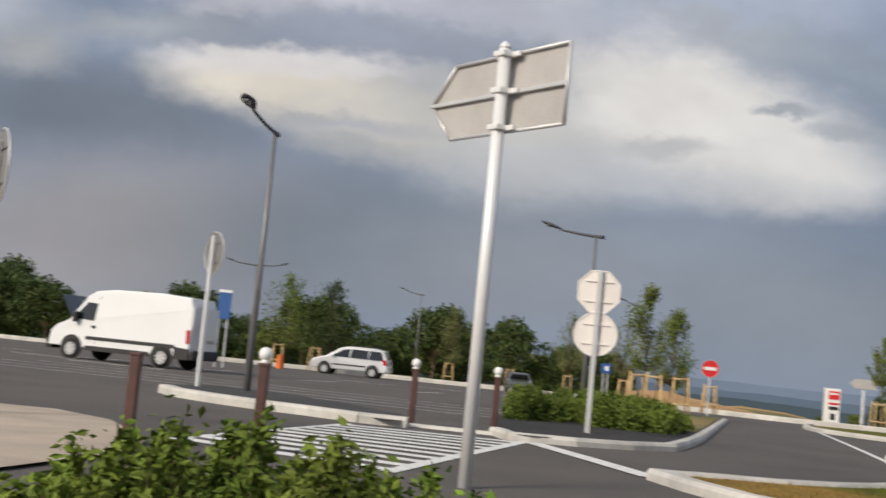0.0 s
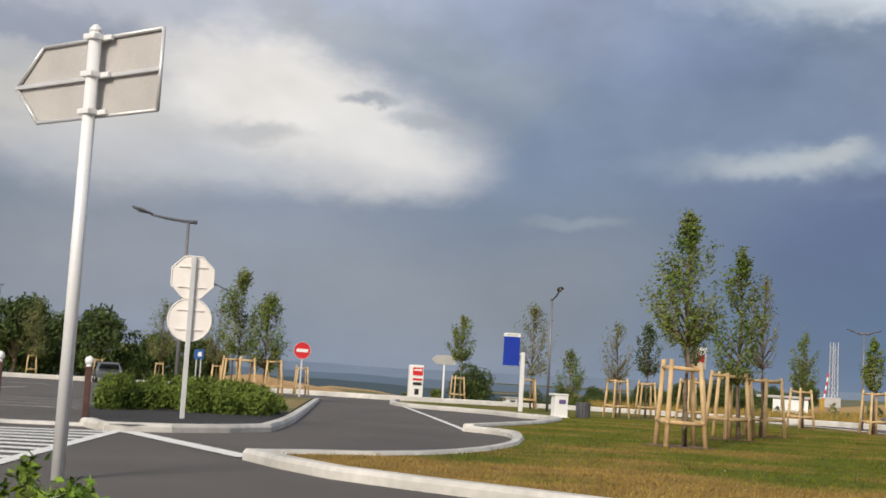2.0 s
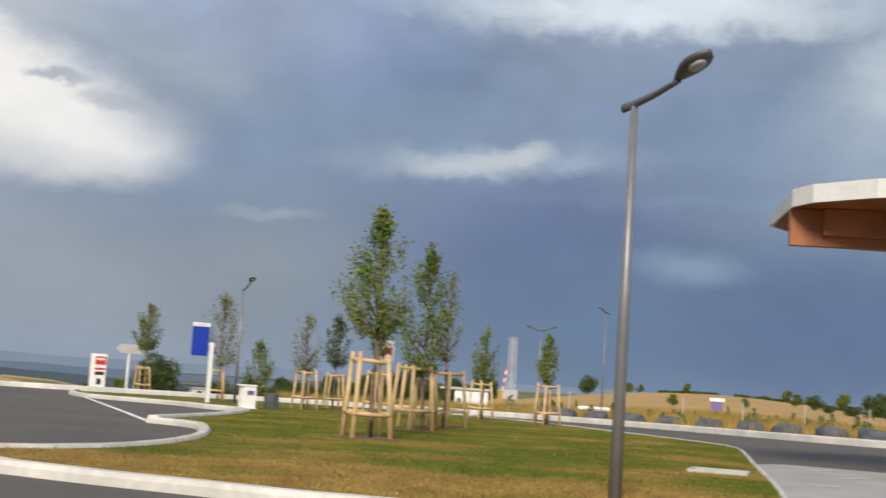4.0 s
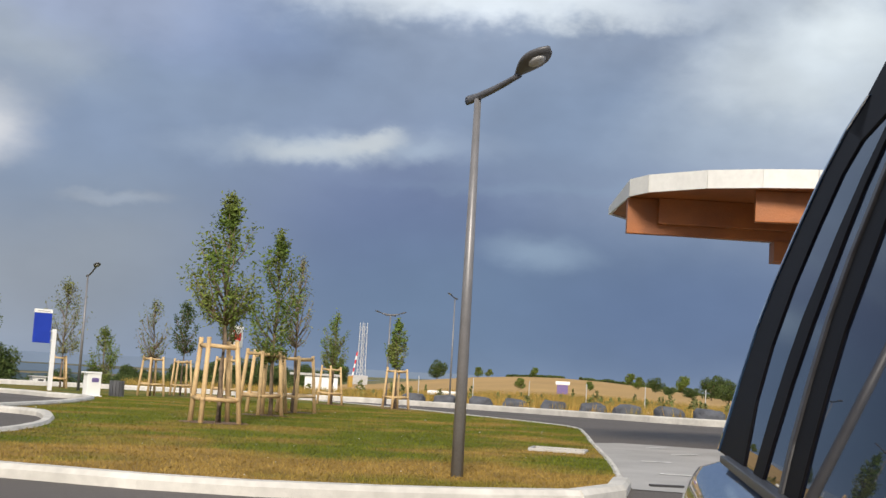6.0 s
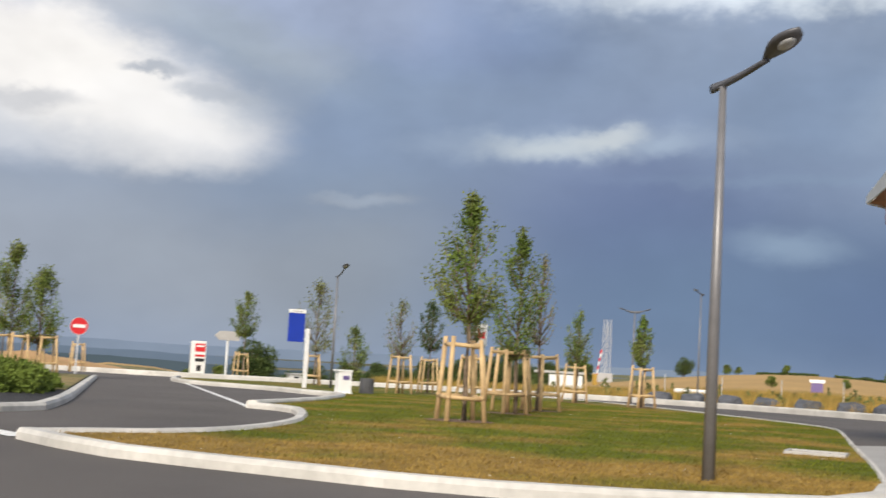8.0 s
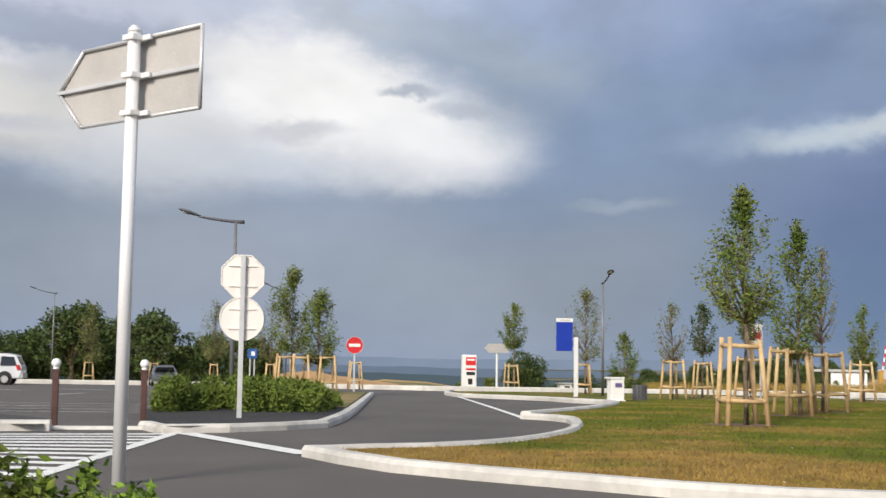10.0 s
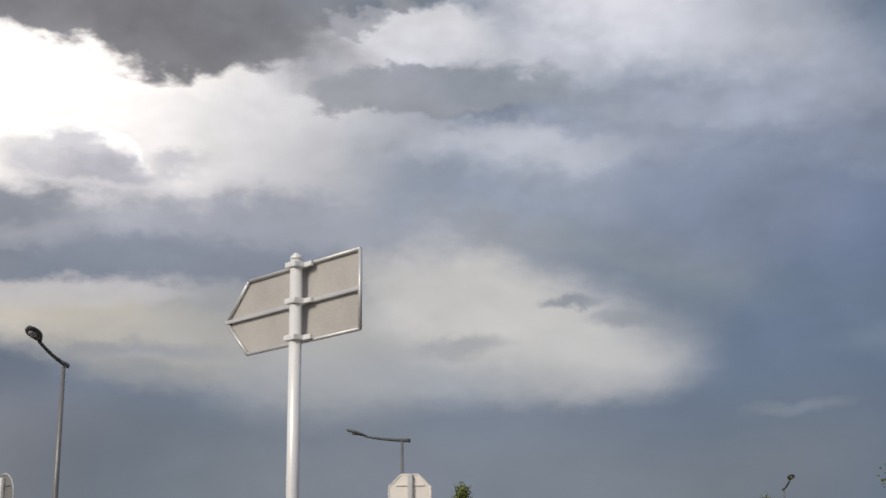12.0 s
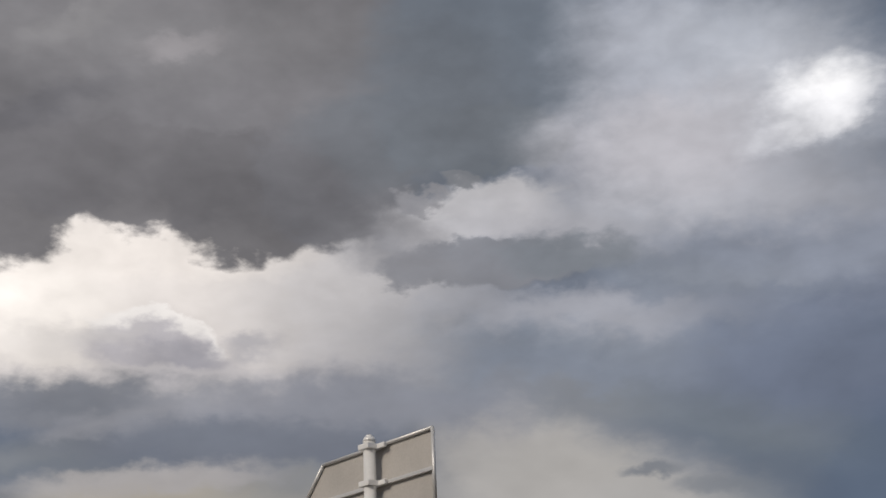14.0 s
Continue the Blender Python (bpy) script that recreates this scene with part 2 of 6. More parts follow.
cloud(3.1, 32.1, 7.0, 5.22, (0.198, 0.23, 0.277), 0.97, 0.22, -5)
cloud(1.9, 28.0, 5.0, 1.74, (0.207, 0.235, 0.272), 0.96, 0.14, -4)
cloud(-0.4, 29.4, 4.8, 3.68, (0.207, 0.226, 0.256), 0.7, 0.7, -3)
cloud(-16.1, 32.6, 9.9, 1.76, (0.337, 0.331, 0.345), 0.6, 0.9, 3)
cloud(-21.0, 28.6, 3.8, 0.65, (0.177, 0.177, 0.199), 0.5, 0.8, 20)
cloud(-13.7, 32.4, 1.8, 0.46, (0.469, 0.447, 0.464), 0.55, 0.8, 16)
cloud(-19.5, 32.8, 2.6, 0.50, (0.4, 0.393, 0.402), 0.4, 0.8, 24)
cloud(-8.0, 30.3, 4.2, 0.68, (0.303, 0.297, 0.316), 0.5, 0.9, 9)
cloud(11.1, 30.6, 3.5, 3.87, (0.544, 0.568, 0.638), 0.8, 0.8, -8)
cloud(11.8, 27.1, 5.9, 2.07, (0.734, 0.724, 0.775), 0.88, 0.7, 1)
cloud(1.1, 24.5, 4.3, 1.38, (0.715, 0.706, 0.728), 0.93, 0.3, 4)
cloud(4.8, 23.6, 4.8, 1.21, (0.609, 0.609, 0.655), 0.7, 0.7, -5)
cloud(1.8, 22.1, 5.4, 1.11, (0.314, 0.325, 0.363), 0.93, 0.2, -0)
cloud(6.1, 22.4, 3.4, 1.05, (0.292, 0.32, 0.363), 0.88, 0.35, -1)
cloud(-1.5, 21.8, 2.0, 0.69, (0.325, 0.331, 0.363), 0.85, 0.3, -2)
cloud(-2.7, 23.7, 2.3, 1.59, (0.314, 0.314, 0.339), 0.7, 0.6, -2)
cloud(-1.3, 25.6, 1.0, 0.53, (0.362, 0.362, 0.389), 0.85, 0.3, -2)
cloud(0.6, 26.1, 0.9, 0.37, (0.281, 0.292, 0.316), 0.8, 0.3, -3)
cloud(16.2, 31.1, 4.7, 2.27, (0.661, 0.697, 0.775), 0.8, 0.8, -11)
cloud(19.0, 27.9, 3.7, 2.01, (0.871, 0.892, 0.961), 0.8, 0.9, -11)
cloud(19.4, 28.0, 1.9, 1.16, (1.687, 1.687, 1.695), 0.9, 0.9, 3)
cloud(18.6, 27.2, 2.4, 0.81, (1.318, 1.331, 1.392), 0.55, 0.95, 8)
# fine billows
soft_n = wnoise(flatv, 9.0, 3.5, 0.5)
billow = wmath("MULTIPLY_ADD", wmath("SUBTRACT", soft_n.outputs[0], 0.5), wmath("MULTIPLY", ragged, 0.7), wmath("MULTIPLY_ADD", wmath("SUBTRACT", n_fine.outputs[0], 0.5), wramp(elev, 9.0, 24.0, 0.06, 0.32), 1.0))
shade = wt.nodes.new("ShaderNodeCombineColor")
for i in range(3):
    wt.links.new(billow, shade.inputs[i])
sky_col = wmix(1.0, sky_col, shade.outputs[0], "MULTIPLY")
back = wt.nodes.new("ShaderNodeBackground")
back.inputs[1].default_value = 1.0
wt.links.new(sky_col, back.inputs[0])
wout = wt.nodes.new("ShaderNodeOutputWorld")
wt.links.new(back.outputs[0], wout.inputs[0])


# ---- materials ----
def mat(name, col, rough=0.7, scale=3.0, var=0.2, bump=0.0, bscale=40.0, metal=0.0, fine=60.0, col2=None, mixscale=0.3, emit=0.0, coat=0.0, space="world", isle=0.0):
    """A surface with variation at two scales, fine relief and, with col2, broad patches of a second colour."""
    m = bpy.data.materials.new(name)
    m.use_nodes = True
    t = m.node_tree
    b = t.nodes["Principled BSDF"]
    b.inputs["Roughness"].default_value, b.inputs["Metallic"].default_value = rough, metal
    b.inputs["Coat Weight"].default_value = coat
    if space == "world":
        g = t.nodes.new("ShaderNodeNewGeometry")
        vec = g.outputs["Position"]
    else:
        g = t.nodes.new("ShaderNodeTexCoord")
        vec = g.outputs["Object"]

    def nz(sc, det=4.0):
        n = t.nodes.new("ShaderNodeTexNoise")
        n.inputs["Scale"].default_value, n.inputs["Detail"].default_value = sc, det
        t.links.new(vec, n.inputs["Vector"])
        return n.outputs[0]

    def mix(f, a, c, blend="MIX"):
        n = t.nodes.new("ShaderNodeMix")
        n.data_type, n.blend_type = "RGBA", blend
        for s, v in ((n.inputs[0], f), (n.inputs[6], a), (n.inputs[7], c)):
            if isinstance(v, (int, float)):
                s.default_value = v
            elif isinstance(v, tuple):
                s.default_value = (*v, 1)
            else:
                t.links.new(v, s)
        return n.outputs[2]

    def ramp(v, a, c, lo, hi):
        n = t.nodes.new("ShaderNodeMapRange")
        for i, q in enumerate((a, c, lo, hi)):
            n.inputs[i + 1].default_value = q
        t.links.new(v, n.inputs[0])
        return n.outputs[0]

    c = col
    if col2:
        c = mix(ramp(nz(mixscale, 5.0), 0.42, 0.6, 0, 1), col, col2)
    if var:
        for sc, k in ((scale, 1.0), (fine, 0.7)):
            f = ramp(nz(sc), 0.3, 0.7, 1 - var * k, 1 + var * k)
            cc = t.nodes.new("ShaderNodeCombineColor")
            for i in range(3):
                t.links.new(f, cc.inputs[i])
            c = mix(1.0, c, cc.outputs[0], "MULTIPLY")
    if isle:
        gg = t.nodes.new("ShaderNodeNewGeometry")
        f = ramp(gg.outputs["Random Per Island"], 0, 1, 1 - isle, 1 + isle)
        cc = t.nodes.new("ShaderNodeCombineColor")
        for i in range(3):
            t.links.new(f, cc.inputs[i])
        c = mix(1.0, c, cc.outputs[0], "MULTIPLY")
    if isinstance(c, tuple):
        b.inputs["Base Color"].default_value = (*c, 1)
    else:
        t.links.new(c, b.inputs["Base Color"])
    if bump:
        bp = t.nodes.new("ShaderNodeBump")
        bp.inputs["Strength"].default_value, bp.inputs["Distance"].default_value = bump, 0.02
        t.links.new(nz(bscale, 6.0), bp.inputs["Height"])
        t.links.new(bp.outputs[0], b.inputs["Normal"])
    if emit:
        b.inputs["Emission Color"].default_value, b.inputs["Emission Strength"].default_value = (*col, 1), emit
    return m


def leaf_mat(name, col, col2, isle=0.35):
    m = mat(name, col, 0.6, 0.8, 0.25, col2=col2, mixscale=1.2, isle=isle)
    b = m.node_tree.nodes["Principled BSDF"]
    b.inputs["Roughness"].default_value = 0.75
    b.inputs["Specular IOR Level"].default_value = 0.2
    return m


ASPHALT = mat("asphalt", (0.102, 0.09, 0.081), 0.85, 0.35, 0.16, 0.5, 90, fine=120)
ASPHALT_NEW = mat("dark_asphalt", (0.045, 0.044, 0.043), 0.85, 0.5, 0.15, 0.4, 90, fine=120)
PAINT = mat("road_paint", (0.78, 0.77, 0.73), 0.6, 6, 0.14, 0.2, 60, fine=70)
CONCRETE = mat("pale_concrete", (0.60, 0.575, 0.53), 0.85, 1.3, 0.13, 0.2, 60, fine=9, col2=(0.50, 0.48, 0.44), mixscale=0.9)
APRON = mat("apron_concrete", (0.37, 0.36, 0.345), 0.85, 1.0, 0.12, 0.25, 50)
ct = CONCRETE.node_tree
oi = ct.nodes.new("ShaderNodeObjectInfo")
om = ct.nodes.new("ShaderNodeMapRange")
om.inputs[3].default_value, om.inputs[4].default_value = 0.93, 1.05
ct.links.new(oi.outputs["Random"], om.inputs[0])
ox = ct.nodes.new("ShaderNodeVectorMath")
ox.operation = "SCALE"
ct.links.new(ct.nodes["Principled BSDF"].inputs["Base Color"].links[0].from_socket, ox.inputs[0])
ct.links.new(om.outputs[0], ox.inputs["Scale"])
ct.links.new(ox.outputs[0], ct.nodes["Principled BSDF"].inputs["Base Color"])
SAND = mat("sandy_paving", (0.46, 0.38, 0.30), 0.9, 1.2, 0.14, 0.4, 60)


def turf(name, green, dry, isle=0.0, bump=0.9):
    """Turf that is scorched towards the near kerb and the nose of the lawn."""
    m = mat(name, green, 0.9, 1.6, 0.2, bump, 35, fine=22, col2=dry, mixscale=0.42, isle=isle)
    t = m.node_tree
    g = t.nodes.new("ShaderNodeNewGeometry")
    d = t.nodes.new("ShaderNodeVectorMath")
    d.operation = "DOT_PRODUCT"
    d.inputs[1].default_value = (0.72, 0.69, 0)
    t.links.new(g.outputs["Position"], d.inputs[0])
    r = t.nodes.new("ShaderNodeMapRange")
    for i, v in enumerate((9.6, 15.0, 0.17, -0.055)):
        r.inputs[i + 1].default_value = v
    t.links.new(d.outputs["Value"], r.inputs[0])
    for n in list(t.nodes):
        if n.type == "MAP_RANGE" and abs(n.inputs[1].default_value - 0.42) < 1e-5:
            add = t.nodes.new("ShaderNodeMath")
            add.operation = "ADD"
            t.links.new(n.inputs[0].links[0].from_socket, add.inputs[0])
            t.links.new(r.outputs[0], add.inputs[1])
            t.links.new(add.outputs[0], n.inputs[0])
    m.node_tree.nodes["Principled BSDF"].inputs["Specular IOR Level"].default_value = 0.2
    return m


LAWN = turf("lawn_turf", (0.10, 0.116, 0.011), (0.26, 0.165, 0.042))
GRASSLEAF = turf("grass_blades", (0.113, 0.13, 0.011), (0.27, 0.18, 0.047), 0.22, 0.0)
DRY = mat("dry_turf", (0.25, 0.18, 0.065), 0.9, 2.0, 0.25, 0.8, 35, col2=(0.13, 0.14, 0.03), mixscale=0.4)
MULCH = mat("dark_mulch", (0.028, 0.026, 0.026), 0.95, 9, 0.4, 1.0, 30)
SOIL = mat("bare_soil", (0.17, 0.105, 0.062), 0.95, 6, 0.3, 0.8, 30)
FIELD = mat("rough_field", (0.17, 0.145, 0.05), 0.95, 0.25, 0.35, 0.8, 5, fine=3, col2=(0.075, 0.09, 0.028), mixscale=0.08)
WHEAT = mat("ripe_wheat", (0.40, 0.25, 0.085), 0.95, 0.05, 0.12, 0.5, 3, fine=0.7)
LAND = mat("far_land", (0.045, 0.06, 0.026), 0.95, 0.03, 0.3, 0.0, fine=0.2, col2=(0.16, 0.125, 0.06), mixscale=0.02)
# distance haze painted into blue, glowing hill colours, paler with each layer
HAZE_PAINTS = [mat("hazy_hills_" + w_, c_, 1.0, 0.006, 0.1, fine=0.03, emit=0.9) for w_, c_ in (("near", (0.026, 0.038, 0.047)), ("middle", (0.048, 0.066, 0.092)), ("far", (0.075, 0.097, 0.133)))]
GALV = mat("galvanised_steel", (0.62, 0.62, 0.62), 0.42, 3, 0.07, 0.1, 80, metal=0.35, space="object")
WHITE_POLE = mat("white_painted_pole", (0.80, 0.80, 0.80), 0.35, 2, 0.05, metal=0.1, space="object")
SIGN_BACK = mat("sign_back_grey", (0.44, 0.42, 0.40), 0.55, 3, 0.07, 0.1, 30, space="object")
SIGN_PALE = mat("sign_back_pale", (0.80, 0.75, 0.70), 0.55, 2, 0.06, 0.1, 30, space="object")
LAMP_GREY = mat("lamp_grey_paint", (0.20, 0.195, 0.20), 0.42, 4, 0.12, metal=0.3, space="object")
LAMP_DARK = mat("lamp_dark_paint", (0.10, 0.10, 0.108), 0.45, 4, 0.15, metal=0.2, space="object")
LENS = mat("lamp_lens", (0.42, 0.42, 0.42), 0.25, 4, 0.1, space="object")
WOOD_POST = mat("pale_turned_wood", (0.60, 0.42, 0.215), 0.75, 5, 0.15, 0.4, 40, col2=(0.50, 0.34, 0.17), mixscale=2.0)
GLULAM = mat("orange_glulam", (0.29, 0.088, 0.014), 0.5, 2.5, 0.16, 0.2, 30, col2=(0.22, 0.064, 0.010), mixscale=1.2)
BROWN = mat("brown_bollard_paint", (0.075, 0.032, 0.025), 0.5, 6, 0.2, 0.2, 40, space="object")
WHITE = mat("white_paint", (0.80, 0.79, 0.77), 0.4, 2, 0.04, space="object")
CARWHITE = mat("white_car_paint", (0.80, 0.80, 0.80), 0.25, 0.6, 0.03, coat=0.5, space="object")
SILVER = mat("silver_car_paint", (0.66, 0.66, 0.66), 0.3, 0.6, 0.04, metal=0.3, coat=0.5, space="object")
NAVY = mat("dark_blue_car_paint", (0.05, 0.10, 0.19), 0.18, 0.6, 0.05, metal=0.35, coat=1.0, space="object")
BLACKP = mat("black_plastic", (0.022, 0.021, 0.022), 0.5, 6, 0.15, space="object")
RUBBER = mat("tyre_rubber", (0.02, 0.02, 0.02), 0.85, 8, 0.2, space="object")
RIM = mat("wheel_rim", (0.60, 0.60, 0.60), 0.35, 5, 0.08, metal=0.5, space="object")
GLASS = mat("dark_window_glass", (0.012, 0.014, 0.018), 0.04, 1, 0.0, coat=1.0)
MIRROR_GLASS = mat("tinted_side_glass", (0.012, 0.018, 0.032), 0.015, 1, 0.0, metal=0.0, coat=0.0)
MIRROR_GLASS.node_tree.nodes["Principled BSDF"].inputs["IOR"].default_value = 1.2
RED = mat("red_sign_face", (0.62, 0.025, 0.03), 0.4, 3, 0.06, space="object")
BLUE = mat("blue_sign_face", (0.012, 0.04, 0.36), 0.4, 2, 0.08, space="object")
PALEBLUE = mat("blue_plate", (0.03, 0.10, 0.30), 0.4, 2, 0.08, space="object")
PURPLE = mat("purple_board", (0.14, 0.10, 0.26), 0.5, 2, 0.08, space="object")
TAIL = mat("tail_light_red", (0.45, 0.015, 0.02), 0.25, 2, 0.05, space="object")
ORANGE = mat("orange_plastic", (0.70, 0.16, 0.03), 0.5, 2, 0.08, space="object")
BARK = mat("young_bark", (0.17, 0.125, 0.085), 0.9, 9, 0.3, 0.6, 40)
LEAF_A = leaf_mat("leaf_green", (0.098, 0.145, 0.025), (0.145, 0.17, 0.042))
LEAF_B = leaf_mat("leaf_olive", (0.125, 0.15, 0.045), (0.165, 0.165, 0.065))
LEAF_D = leaf_mat("leaf_dark", (0.045, 0.072, 0.02), (0.075, 0.10, 0.028))
LEAF_BUSH = leaf_mat("leaf_bush", (0.105, 0.18, 0.02), (0.16, 0.205, 0.035))
LEAF_HEDGE = leaf_mat("leaf_hedge", (0.125, 0.17, 0.03), (0.09, 0.13, 0.022))
SIGN_DARK = mat("sign_back_dark", (0.24, 0.235, 0.23), 0.45, 3, 0.1, 0.1, 30, metal=0.3, space="object")
STONE = mat("grey_boulder", (0.085, 0.09, 0.105), 0.9, 3, 0.3, 0.8, 10)


# ---- building helpers ----
def terr(x, y):
    """Height of the ground: level round the camera, then falling gently away."""
    q = x * math.sin(radians(10)) + y * math.cos(radians(10)) - 20
    return -0.0165 * (q + math.sqrt(q * q + 36)) / 2 + 0.0165 * 0.42


def part(name, bm, material, parent=None, label="", smooth=False):
    me = bpy.data.meshes.new(name)
    bm.normal_update()
    bm.to_mesh(me)
    bm.free()
    if smooth:
        for p in me.polygons:
            p.use_smooth = True
    me.materials.append(material)
    ob = new(name, me)
    ob.parent = parent
    return tagged(ob, label)


def thing(name, x, y, label, category, z=None, rz=0.0, group="", kind=""):
    ob = new(name)
    ob.empty_display_size = 0.2
    ob.matrix_world = pose(x, y, terr(x, y) if z is None else z, 0, 0, rz)
    return tagged(ob, label, category, group, kind)


def box(bm, cx, cy, cz, sx, sy, sz, rz=0.0, bevel=0.0, tilt=None):
    m = pose(cx, cy, cz, 0, 0, rz) @ (tilt or Matrix()) @ Matrix.Diagonal((sx, sy, sz, 1))
    r = bmesh.ops.create_cube(bm, size=1, matrix=m)
    if bevel:
        ed = list({e for v in r["verts"] for e in v.link_edges})
        bmesh.ops.bevel(bm, geom=ed, offset=bevel, segments=2, affect="EDGES", profile=0.7)
    return bm


def boxed(cx, cy, cz, sx, sy, sz, rz=0.0, bevel=0.0, tilt=None):
    return box(bmesh.new(), cx, cy, cz, sx, sy, sz, rz, bevel, tilt)


def rod(bm, a, b, r0, r1=None, seg=12, caps=True):
    a, b = Vector(a), Vector(b)
    d = b - a
    m = Matrix.Translation((a + b) / 2) @ d.to_track_quat("Z", "Y").to_matrix().to_4x4()
    bmesh.ops.create_cone(bm, cap_ends=caps, segments=seg, radius1=r0, radius2=r0 if r1 is None else r1, depth=d.length, matrix=m)
    return bm


def tube(bm, pts, radii, seg=10):
    """A bent tube through pts; radii may be (width, height) pairs."""
    rings = []
    for i, p in enumerate(pts):
        p = Vector(p)
        d = Vector(pts[min(i + 1, len(pts) - 1)]) - Vector(pts[max(i - 1, 0)])
        m = d.to_track_quat("Z", "Y").to_matrix()
        r = radii[i] if isinstance(radii[i], tuple) else (radii[i], radii[i])
        rings.append([bm.verts.new(p + m @ Vector((r[0] * math.cos(k * math.tau / seg), r[1] * math.sin(k * math.tau / seg), 0))) for k in range(seg)])
    for a, b in zip(rings, rings[1:]):
        for k in range(seg):
            bm.faces.new((a[k], a[(k + 1) % seg], b[(k + 1) % seg], b[k]))
    bm.faces.new(rings[0][::-1])
    bm.faces.new(rings[-1])
    return bm


def prism(bm, outline, thick, m=None):
    """A plate: the outline in x and z, thick along y."""
    m = m or Matrix()
    f = [bm.verts.new(m @ Vector((x, -thick / 2, z))) for x, z in outline]
    g = [bm.verts.new(m @ Vector((x, thick / 2, z))) for x, z in outline]
    bm.faces.new(f)
    bm.faces.new(g[::-1])
    n = len(outline)
    for i in range(n):
        bm.faces.new((f[i], g[i], g[(i + 1) % n], f[(i + 1) % n]))
    bmesh.ops.recalc_face_normals(bm, faces=bm.faces)
    return bm


def ngon(n, r, cx=0.0, cz=0.0, turn=0.0):
    return [(cx + r * math.cos(turn + k * math.tau / n), cz + r * math.sin(turn + k * math.tau / n)) for k in range(n)]


def sheet(name, outline, material, lift, label, category, step=2.0, parent=None):
    """A piece of ground inside the outline, laid on the terrain."""
    bm = bmesh.new()
    bm.faces.new([bm.verts.new((x, y, 0)) for x, y in outline])
    bmesh.ops.recalc_face_normals(bm, faces=bm.faces)
    ux, uy = math.sin(radians(10)), math.cos(radians(10))
    qs = [x * ux + y * uy for x, y in outline]
    q = math.ceil(min(qs) / step) * step
    while q < max(qs):
        bmesh.ops.bisect_plane(bm, geom=bm.verts[:] + bm.edges[:] + bm.faces[:], plane_co=(ux * q, uy * q, 0), plane_no=(ux, uy, 0))
        q += step
    bmesh.ops.triangulate(bm, faces=bm.faces)
    for v in bm.verts:
        v.co.z = terr(v.co.x, v.co.y) + lift
    for f in bm.faces:
        f.normal_update()
        if f.normal.z < 0:
            f.normal_flip()
    ob = part(name, bm, material, parent)
    return tagged(ob, label, category, "", "structure")


def smooth_line(pts, n=6, closed=False):
    """A Catmull-Rom line through pts."""
    out, k = [], len(pts)
    for i in range(k if closed else k - 1):
        p = [Vector(pts[(i + j) % k] if closed else pts[min(max(i + j, 0), k - 1)]) for j in (-1, 0, 1, 2)]
        for s in range(n):
            t = s / n
            q = 0.5 * (2 * p[1] + (p[2] - p[0]) * t + (2 * p[0] - 5 * p[1] + 4 * p[2] - p[3]) * t * t + (3 * p[1] - p[0] - 3 * p[2] + p[3]) * t ** 3)
            out.append((q.x, q.y))
    if not closed:
        out.append(tuple(pts[-1]))
    return out


def kerb(name, line, width, height, length, label, closed=False, material=None):
    """A row of kerb stones along a line, each its own piece."""
    root = tagged(new(name), label, "kerb", "", "structure")
    pts = [Vector(p) for p in line] + ([Vector(line[0])] if closed else [])
    run = [0.0]
    for a, b in zip(pts, pts[1:]):
        run.append(run[-1] + (b - a).length)
    n = max(1, round(run[-1] / length))

    def on(s):
        for i in range(len(pts) - 1):
            if s <= run[i + 1] or i == len(pts) - 2:
                return pts[i].lerp(pts[i + 1], (s - run[i]) / max(1e-6, run[i + 1] - run[i]))
    for k in range(n):
        a, b = on(run[-1] * k / n), on(run[-1] * (k + 1) / n)
        d = b - a
        c = (a + b) / 2
        za, zb = terr(a.x, a.y), terr(b.x, b.y)
        h2, w2, l2 = height, width / 2, d.length / 2 + 0.014
        prof = [(-w2, -0.1), (w2, -0.1), (w2, h2 - 0.045), (w2 - 0.035, h2), (-w2 + 0.035, h2), (-w2, h2 - 0.045)]
        bm = bmesh.new()
        ends = [[bm.verts.new((sx * l2, py, pz)) for py, pz in prof] for sx in (-1, 1)]
        bm.faces.new(ends[0])
        bm.faces.new(ends[1][::-1])
        for i in range(6):
            bm.faces.new((ends[0][i], ends[1][i], ends[1][(i + 1) % 6], ends[0][(i + 1) % 6]))
        bmesh.ops.recalc_face_normals(bm, faces=bm.faces)
        ob = part("kerb_stone", bm, material or CONCRETE, root)
        ob.matrix_world = Matrix.Translation((c.x, c.y, (za + zb) / 2 + random.uniform(-0.002, 0.002))) @ Matrix.Rotation(math.atan2(d.y, d.x), 4, "Z") @ Matrix.Rotation(-math.atan2(zb - za, d.length), 4, "Y")
    return root


def stripe(bm, a, b, width, lift=0.006):
    a, b = Vector(a), Vector(b)
    d = b - a
    nrm = Vector((-d.y, d.x)).normalized() * width / 2
    n = max(1, int(d.length / 2))
    prev = None
    for k in range(n + 1):
        p = a + d * k / n
        row = [bm.verts.new((q.x, q.y, terr(q.x, q.y) + lift)) for q in (p + nrm, p - nrm)]
        if prev:
            bm.faces.new((prev[0], prev[1], row[1], row[0]))
        prev = row
    return bm


